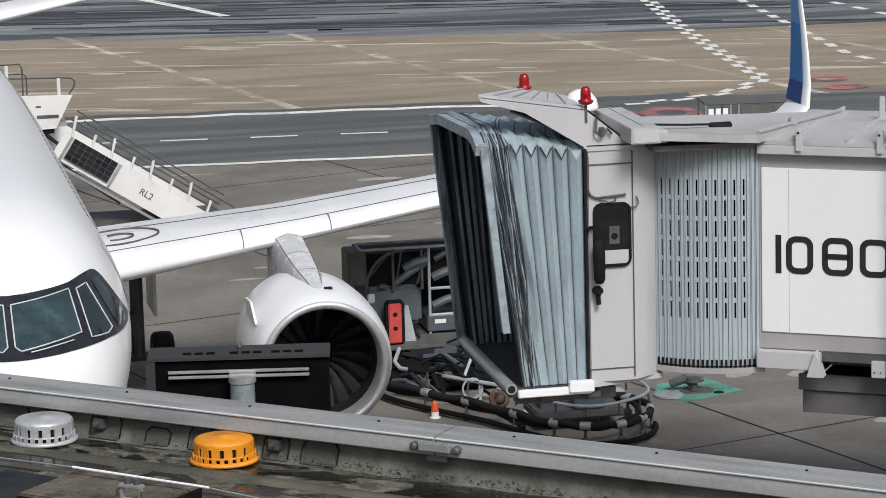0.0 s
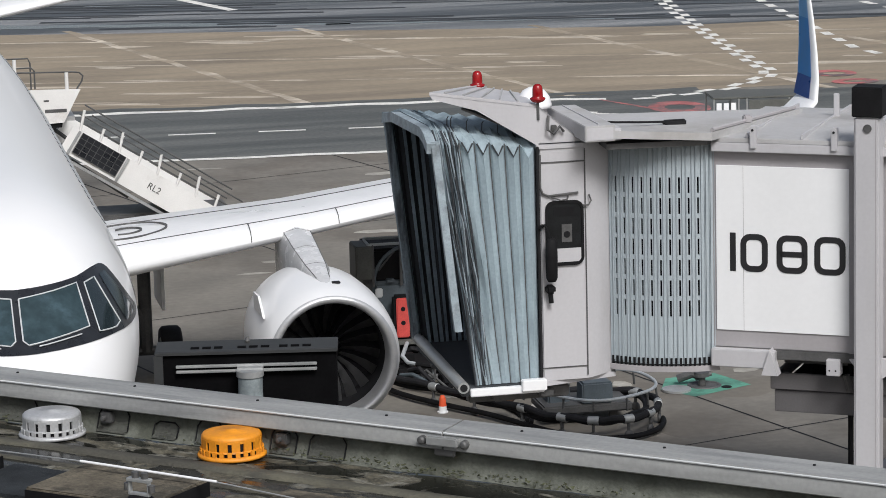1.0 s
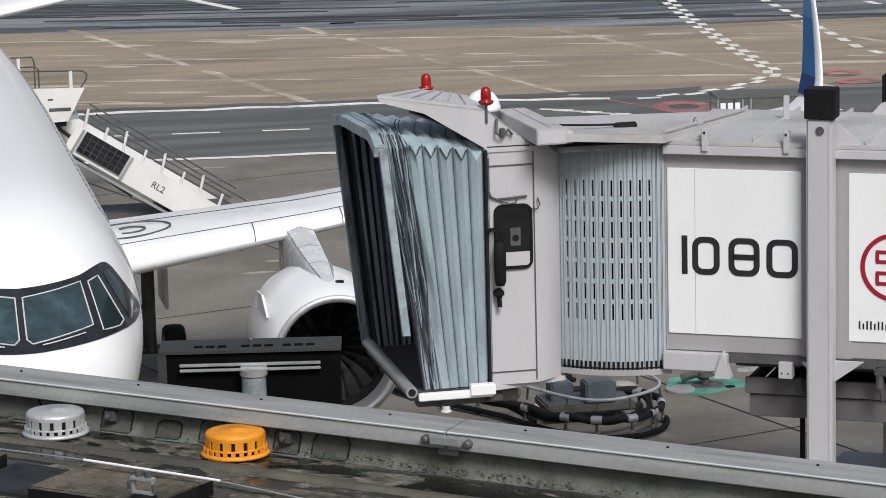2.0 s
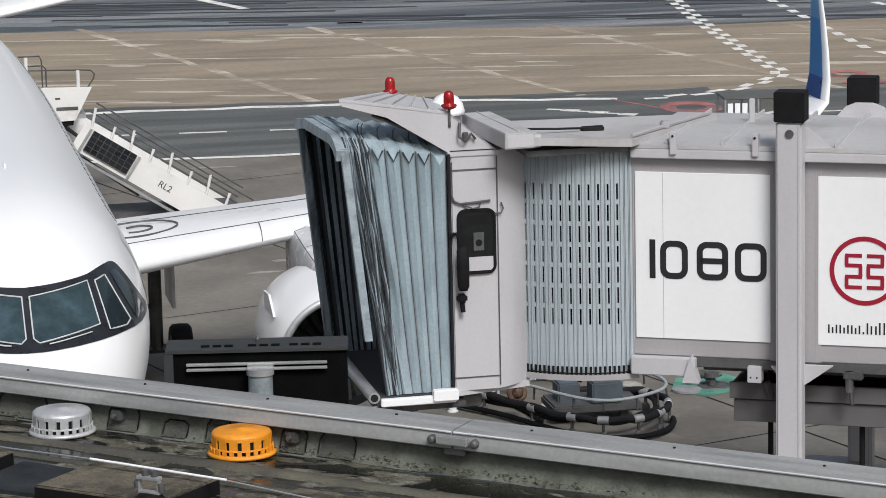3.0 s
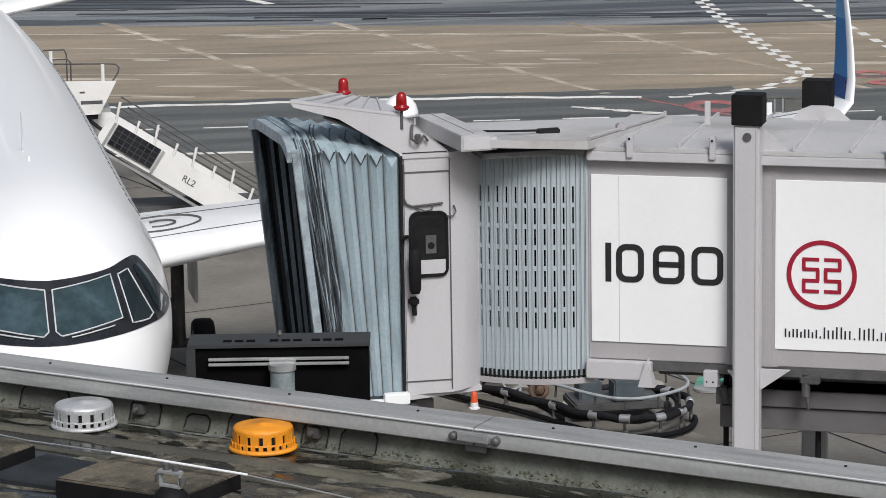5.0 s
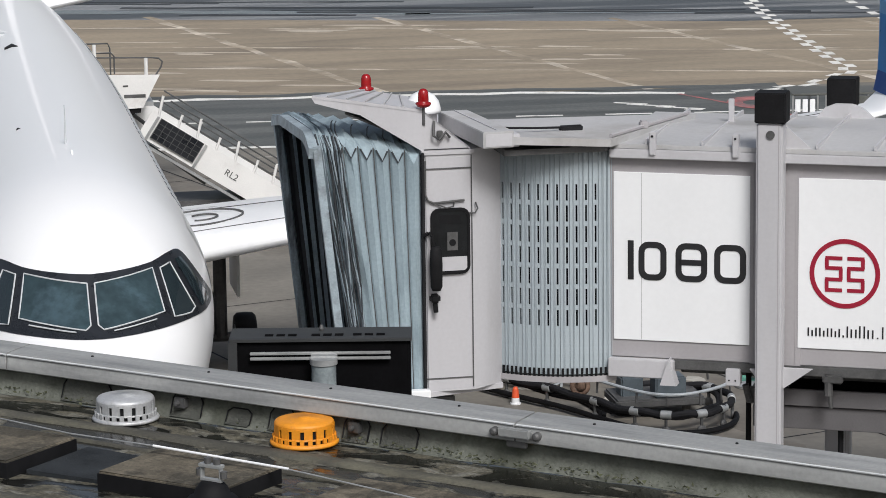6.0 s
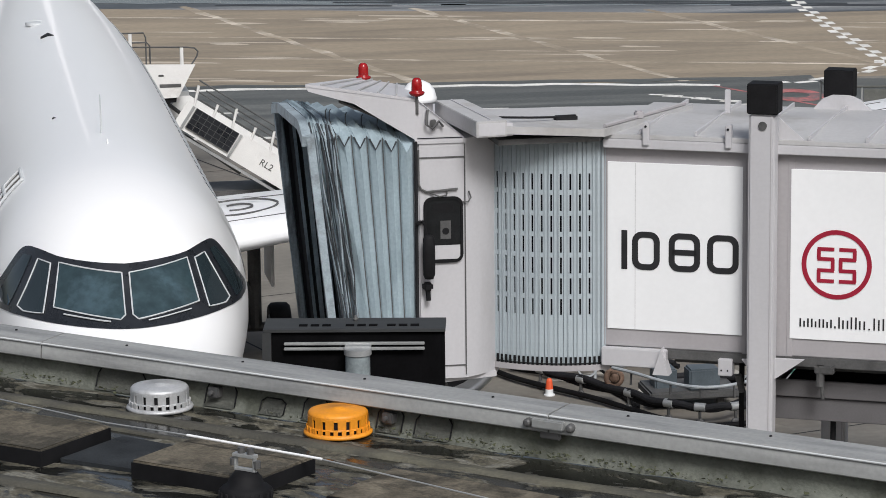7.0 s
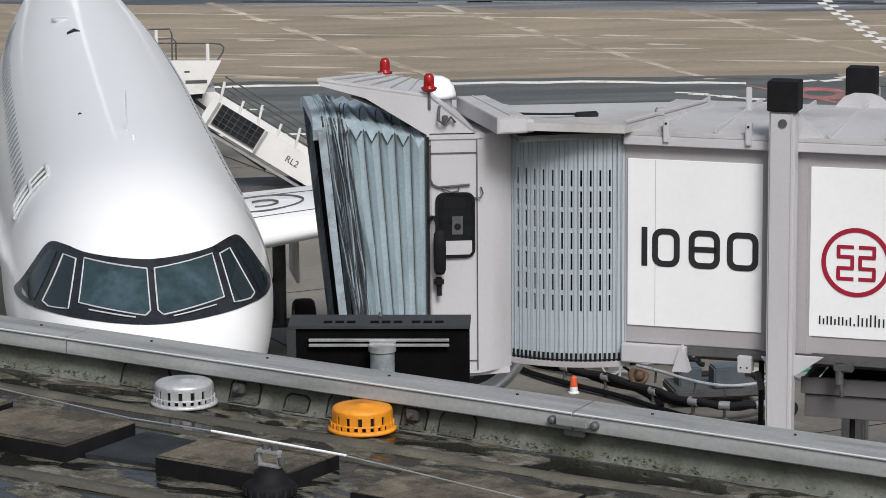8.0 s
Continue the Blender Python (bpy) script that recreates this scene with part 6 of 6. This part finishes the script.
for x in (0.18, 0.72, 1.28, 1.42, 2.0, 2.6):
    bm = B()
    tube(bm, [(x, -0.25, 0.5 if x > 1.3 else 1.5), (x, -0.25, 2.32)], 0.03, 6)
    part("cage_post", bm, M_CAGE if x > 1.3 else M_DSTEEL, gse)
bm = B()
for z, x0, x1 in ((2.32, 0.1, 2.9), (1.50, 1.42, 2.9), (0.98, 1.42, 2.9)):
    tube(bm, [(x0, -0.25, z), (x1, -0.25, z)], 0.03, 6)
tube(bm, [(0.1, -0.25, 2.32), (0.1, 0.35, 2.33), (2.9, 0.35, 2.33), (2.9, -0.25, 2.32)], 0.03, 6)
part("cage_rail", bm, M_CAGE, gse, "pale cage rail")
# Black sheet added behind the cage to darken its inside.
bm = B()
box(bm, (0.2, 0.92, 0.7), (2.9, 0.96, 2.05), 0.01)
part("cage_shade_sheet", bm, M_BLACK, gse, "black sheet added as the dark inside of the cage")
bm = B()
tube(bm, [(0.2 + 0.75 * (1 - math.cos(a)), -0.2, 1.55 + 0.72 * math.sin(a)) for a in [k * 1.57 / 10 for k in range(11)]], 0.035, 6)
part("hoop", bm, M_TANK, gse, "curved blue-grey hoop")
# Black block stands in for the shaded hollow above the tank.
bm = B()
box(bm, (0.12, -0.1, 1.55), (2.9, 1.15, 2.2), 0.05)
part("shaded_bay_fill", bm, M_BLACK, gse)
for p, q, r in (((0.75, 1.62), (1.35, 1.98), 0.07), ((0.9, 2.25), (0.8, 1.7), 0.02), ((0.95, 1.9), (1.4, 2.05), 0.10), ((1.2, 1.6), (1.38, 2.2), 0.03), ((0.3, 1.8), (0.65, 2.2), 0.02), ((1.5, 1.7), (1.95, 1.85), 0.09), ((1.55, 2.05), (1.9, 2.2), 0.06), ((2.05, 1.6), (2.5, 2.1), 0.05), ((1.5, 1.15), (1.95, 1.3), 0.08)):
    bm = B()
    tube(bm, [(p[0], -0.18, p[1]), ((p[0] + q[0]) / 2, -0.22, (p[1] + q[1]) / 2 + 0.03), (q[0], -0.18, q[1])], r, 8)
    part("pipe", bm, M_TANK if r > 0.06 else M_DSTEEL, gse, smooth=True)
bm = B()
box(bm, (1.36, -0.3, 0.66), (2.95, 0.9, 0.96), 0.02)
bx = part("lower_box", bm, M_TANK, gse, "blue-grey lower box", smooth=True)
bm = B()
box(bm, (1.5, -0.31, 0.82), (1.72, -0.298, 0.90))
part("plate", bm, M_PANEL, bx)
bm = B()
box(bm, (0.12, -0.75, 0.44), (1.3, 0.9, 0.52), 0.01)
box(bm, (1.2, -0.3, 0.34), (3.1, 0.9, 0.62), 0.02)
part("deck", bm, M_OLIVE, gse, "dull grey deck plate", smooth=True)
bm = B()
plate(bm, [Vector((0.72, -0.35, 0.52)), Vector((1.12, -0.35, 0.52)), Vector((0.98, -0.35, 1.22)), Vector((0.92, -0.35, 1.22))], (0, 0.04, 0))
part("stay_plate", bm, M_CAGE, gse)
bm = B()
box(bm, (0.50, -0.62, 0.52), (0.86, -0.36, 1.36), 0.04)
rb = part("red_case_body", bm, M_BLACK, gse, "black case with red face", smooth=True)
bm = B()
box(bm, (0.54, -0.655, 0.56), (0.79, -0.60, 1.33), 0.02)
part("red_face", bm, M_REDBOX, rb, "red extinguisher case front", smooth=True)
for z in (0.85, 1.12):
    bm = B()
    tube(bm, [(0.665, -0.66, z), (0.665, -0.652, z)], 0.045, 10)
    part("latch", bm, M_BLACK, rb)
for x in (0.6, 2.4):
    for y in (-0.1, 0.8):
        bm = B()
        lathe(bm, [(0, -0.1), (0.24, -0.1), (0.3, -0.06), (0.3, 0.06), (0.24, 0.1), (0, 0.1)], "y", (x, y, 0.30), 18)
        part("wheel", bm, M_DARK, gse, smooth="all")

rg = random.Random(11)
bm = B()
box(bm, (0.3, -1.9, 0.12), (1.5, -0.7, 0.26), 0.03)
box(bm, (1.1, -2.7, 0.12), (2.3, -1.2, 0.24), 0.03)
part("low_bed", bm, M_BLACK, gse, "black low machinery bed", smooth=True)
for k in range(56):
    x, y, z = rg.uniform(0.1, 2.6), rg.uniform(-2.9, -0.4), rg.uniform(0.1, 0.5)
    bm = B()
    if k % 3:
        tube(bm, [(x, y, z), (x + rg.uniform(0.1, 0.4), y - rg.uniform(0, 0.3), z + rg.uniform(-0.05, 0.2)), (x + rg.uniform(0.4, 0.9), y - rg.uniform(0.1, 0.7), rg.uniform(0.06, 0.3))], rg.uniform(0.02, 0.06), 7)
        part("pipe", bm, rg.choice((M_DARK, M_DSTEEL, M_BLACK, M_DARK, M_BLACK, M_TANK)), gse, smooth=True)
    else:
        w = rg.uniform(0.08, 0.2)
        box(bm, (x, y, 0.0), (x + w * 1.6, y + w, z + 0.1), 0.02)
        part("valve_box", bm, rg.choice((M_DSTEEL, M_BLACK, M_TANK)), gse, smooth=True)

# ---- hose trolley train ----
hose = thing("air_hose_train", "black air hose on wheeled clamps curved across the apron", "air hose")
HP = [(7.2, 15.6), (7.6, 14.4), (8.2, 13.35), (8.75, 12.5), (9.25, 11.5), (9.65, 10.75), (10.2, 10.25), (10.8, 10.2), (11.35, 10.6), (11.62, 11.3), (11.5, 12.0), (11.0, 12.35), (10.2, 12.5)]
def spline(P, n):
    out = []
    for i in range(len(P) - 1):
        p0, p1, p2, p3 = (Vector(P[min(max(j, 0), len(P) - 1)]) for j in (i - 1, i, i + 1, i + 2))
        for k in range(n):
            t = k / n
            out.append(0.5 * (2 * p1 + (p2 - p0) * t + (2 * p0 - 5 * p1 + 4 * p2 - p3) * t * t + (3 * p1 - p0 - 3 * p2 + p3) * t ** 3))
    out.append(Vector(P[-1]))
    return out
hp = spline(HP, 5)
bm = B()
tube(bm, [(p.x, p.y, 0.36 + 0.02 * math.sin(i)) for i, p in enumerate(hp)], 0.066, 10)
part("main_hose", bm, M_DARK, hose, "thick black ribbed hose", smooth=True)
bm = B()
tube(bm, [(p.x - 0.12, p.y + 0.35, 0.27 + 0.03 * math.sin(i * 0.7)) for i, p in enumerate(hp)], 0.058, 8)
part("second_hose", bm, M_DARK, hose, smooth=True)
bm = B()
tube(bm, [(p.x + 0.05, p.y + 0.12 - 0.3, 0.09) for p in hp[:46]], 0.05, 8)
part("ground_cable", bm, M_BLACK, hose, smooth=True)
bm = B()
tube(bm, [(p.x - 0.02, p.y + 0.05, 0.72 + 0.02 * math.sin(i * 0.4)) for i, p in enumerate(hp[18:])], 0.030, 8)
part("rail_tube", bm, M_CAGE, hose, "pale guide tube", smooth=True)
for i in (2, 9, 14, 20, 26, 30, 35, 39, 44, 51):
    p, d = hp[i], (hp[i + 1] - hp[i - 1]).normalized()
    m = Matrix.Translation((p.x, p.y, 0)) @ Matrix.Rotation(math.atan2(d.y, d.x), 4, "Z")
    bm = B()
    lathe(bm, [(0.064, -0.10), (0.077, -0.09), (0.077, 0.09), (0.064, 0.10)], "x", (0, 0, 0.36), 14)
    bmesh.ops.transform(bm, matrix=m, verts=bm.verts[:])
    c = part("clamp", bm, M_STEEL, hose, "pale hose clamp", smooth=True)
    bm = B()
    tube(bm, [(0, -0.02, 0.30), (0, -0.02, 0.12)], 0.03, 6)
    bmesh.ops.transform(bm, matrix=m, verts=bm.verts[:])
    part("leg", bm, M_DSTEEL, c)
    bm = B()
    tube(bm, [(0, 0.02, 0.5), (0, 0.04, 0.72)], 0.02, 6)
    bmesh.ops.transform(bm, matrix=m, verts=bm.verts[:])
    part("hanger", bm, M_DSTEEL, c)
    bm = B()
    lathe(bm, [(0, -0.03), (0.07, -0.03), (0.085, -0.015), (0.085, 0.015), (0.07, 0.03), (0, 0.03)], "y", (0, -0.02, 0.085), 14)
    bmesh.ops.transform(bm, matrix=m, verts=bm.verts[:])
    part("caster", bm, M_DSTEEL, c, smooth="all")
for x0, x1, y, z in ((9.75, 10.15, 11.9, 0.62), (10.3, 10.85, 11.6, 0.66)):
    bm = B()
    box(bm, (x0, y - 0.2, z - 0.3), (x1, y + 0.25, z + 0.08), 0.03)
    part("coupling_box", bm, M_TANK, hose, "blue-grey coupling box", smooth=True)
bm = B()
box(bm, (9.6, 11.4, 0.2), (11.2, 12.4, 0.36), 0.03)
tube(bm, [(10.0, 11.6, 0.09), (10.0, 11.6, 0.3)], 0.08, 8)
tube(bm, [(10.9, 11.6, 0.0), (10.9, 11.6, 0.3)], 0.08, 8)
part("trolley_frame", bm, M_DSTEEL, hose)
bm = B()
lathe(bm, [(0.10, -0.06), (0.15, -0.07), (0.18, -0.04), (0.18, 0.04), (0.15, 0.07), (0.10, 0.06)], "y", (9.1, 12.1, 0.5), 20)
lathe(bm, [(0, -0.04), (0.09, -0.05), (0.09, 0.05), (0, 0.04)], "y", (9.1, 12.1, 0.5), 14)
part("reel", bm, mat("rusty reel", (0.16, 0.10, 0.07), 0.8, var=0.4, scale=8), hose, "rusty hose reel", smooth="all")
bm = B()
tube(bm, [(8.25, 16.9, 0.48), (7.95, 15.9, 0.42), (8.0, 15.6, 0.36), (8.6, 14.9, 0.34), (9.6, 13.6, 0.34), (9.75, 13.5, 0.4)], 0.04, 8)
tube(bm, [(9.0, 14.6, 0.34), (9.35, 15.2, 0.75)], 0.03, 8)
tube(bm, [(8.4, 15.2, 0.34), (8.4, 15.2, 0.0)], 0.03, 6)
tube(bm, [(9.2, 14.15, 0.34), (9.2, 14.15, 0.0)], 0.03, 6)
tw = thing("tow_frame", "bent pale tube tow frame on the apron", "tow bar")
part("frame_tube", bm, M_CAGE, tw, smooth=True)
bm = B()
lathe(bm, [(0.17, -0.015), (0.2, -0.015), (0.2, 0.015), (0.17, 0.015), (0.17, -0.015)], "y", (9.05, 14.1, 0.24), 16)
part("ring", bm, M_CAGE, tw)
# engine-side dark cart wheel chocks and leads
bm = B()
for k in range(6):
    tube(bm, spline([(7.4 + 0.25 * k, 16.4 - 0.5 * k, 0.05), (8.0 + 0.2 * k, 15.2 - 0.35 * k, 0.08), (8.8 + 0.15 * k, 14.0 - 0.3 * k, 0.05), (9.4, 12.8 - 0.25 * k, 0.06)], 5), 0.045, 6)
solid("ground_leads", bm, M_BLACK, "black rubber leads lying on the apron", "cables", kind="stuff", smooth=True)

# ---- hydrant patch, cone, cart ----
bm = B()
sheet(bm, [(12.62, 14.35), (13.6, 14.5), (13.98, 13.4), (12.75, 12.8), (12.3, 13.5)], 0.009)
solid("hydrant_marking", bm, M_GREEN, "green painted hydrant patch on the apron", "ground marking", kind="structure")
hyd = thing("fuel_hydrant", "open hydrant pit with fittings and lid beside it", "hydrant")
bm = B()
lathe(bm, [(0.0, 0.012), (0.24, 0.012), (0.26, 0.03), (0.30, 0.03), (0.32, 0.009)], "z", (13.15, 13.6, 0), 24)
part("pit_rim", bm, M_DSTEEL, hyd, smooth=True)
bm = B()
lathe(bm, [(0.0, 0.06), (0.24, 0.06), (0.27, 0.05), (0.27, 0.01), (0, 0.01)], "z", (12.55, 13.35, 0), 24)
part("pit_lid", bm, M_STEEL, hyd, "round steel pit lid", smooth=True)
bm = B()
lathe(bm, [(0.0, 0.02), (0.09, 0.02), (0.1, 0.01)], "z", (13.5, 13.35, 0), 16)
part("small_cover", bm, M_BLACK, hyd)
bm = B()
tube(bm, [(13.1, 13.6, 0.02), (13.1, 13.6, 0.16), (12.95, 13.7, 0.22), (12.7, 13.8, 0.12)], 0.08, 10)
tube(bm, [(13.0, 13.65, 0.14), (13.3, 13.7, 0.2)], 0.05, 8)
lathe(bm, [(0.0, 0.27), (0.14, 0.26), (0.15, 0.18), (0.0, 0.16)], "z", (13.1, 13.62, 0), 14)
part("coupler", bm, M_DSTEEL, hyd, smooth=True)
cone = thing("traffic_cone", "small orange and white traffic cone on the apron", "traffic cone", pose(8.13, 13.05, 0))
bm = B()
lathe(bm, [(0.10, 0.0), (0.10, 0.02), (0.075, 0.025), (0.07, 0.12)], "z", (0, 0, 0), 18)
part("base", bm, M_PANEL, cone, smooth=True)
bm = B()
lathe(bm, [(0.07, 0.12), (0.055, 0.26), (0.035, 0.31), (0.0, 0.315)], "z", (0, 0, 0), 18)
part("cone_top", bm, mat("cone orange", (0.75, 0.10, 0.03), 0.6, var=0.1), cone, "orange top", smooth="all")
for cx, sc in ((21.3, 1.0),):
    cart = thing("baggage_cart", "pale open baggage cart standing on the service road", "baggage cart", pose(cx, 40.6, 0, 0, 0, -6))
    bm = B()
    box(bm, (0, 0, 0.42), (2.4, 1.3, 0.52), 0.02)
    part("bed", bm, M_STEEL, cart, smooth=True)
    bm = B()
    box(bm, (0, 0, 1.24), (2.4, 1.3, 1.30), 0.02)
    part("canopy", bm, M_OLIVE, cart, smooth=True)
    for x in (0.04, 0.72, 0.95, 2.36):
        for y in (0.04, 1.26):
            bm = B()
            tube(bm, [(x, y, 0.5), (x, y, 1.26)], 0.03, 6)
            part("post", bm, M_STEEL, cart)
    bm = B()
    box(bm, (1.0, 0.02, 0.55), (2.34, 0.05, 1.20), 0.005)
    part("curtain", bm, M_OLIVE, cart, "dull green side curtain")
    bm = B()
    for k in range(3):
        box(bm, (0.1 + 0.2 * k, -0.01, 0.8), (0.24 + 0.2 * k, 0.01, 1.15))
    part("plain_board", bm, M_PANEL, cart, "white boards with plain marks")
    for x in (0.4, 2.0):
        for y in (0.1, 1.2):
            bm = B()
            lathe(bm, [(0, -0.07), (0.16, -0.07), (0.21, -0.04), (0.21, 0.04), (0.16, 0.07), (0, 0.07)], "y", (x, y, 0.21), 16)
            part("wheel", bm, M_DARK, cart, smooth="all")


def motions():
    """The bridge drives in, its tunnel swinging, while the cab turns on its pivot."""
    drive = [(0.0, 9.20, 4.20, 0.0, 0.0), (0.5, 8.79, 4.19, 0.4, 0.2), (1.0, 8.37, 4.19, 1.0, 0.3), (1.5, 7.92, 4.17, 1.8, 0.7), (3.0, 6.86, 3.98, 4.8, 1.0),
             (3.5, 6.52, 3.87, 5.4, 1.3), (4.0, 6.26, 3.88, 6.0, 1.4), (5.5, 5.62, 3.79, 6.9, 1.8), (6.0, 5.49, 3.77, 6.9, 1.7), (6.5, 5.25, 3.86, 6.9, 1.6),
             (7.0, 4.98, 4.07, 6.4, 0.8), (7.5, 4.91, 4.17, 6.3, -2.6), (8.0, 4.94, 4.18, 6.1, -3.4)]
    walk(bridge, [(t, pose(x, y, 0, 0, 0, a)) for t, x, y, a, _ in drive])
    slide = [(0.0, 0.50), (0.8, 0.69), (1.6, 0.97), (2.8, 1.29), (3.4, 1.42), (4.2, 1.63), (5.3, 1.82), (6.0, 1.93), (6.6, 2.10), (7.2, 2.40), (8.0, 2.50)]
    walk(tray, [(t, T @ Matrix.Translation((x, 0, 0))) for t, x in slide])
    walk(cab, [(t, pose(0, 0, 0, 0, 0, c - a)) for t, _, _, a, c in drive])


motions()
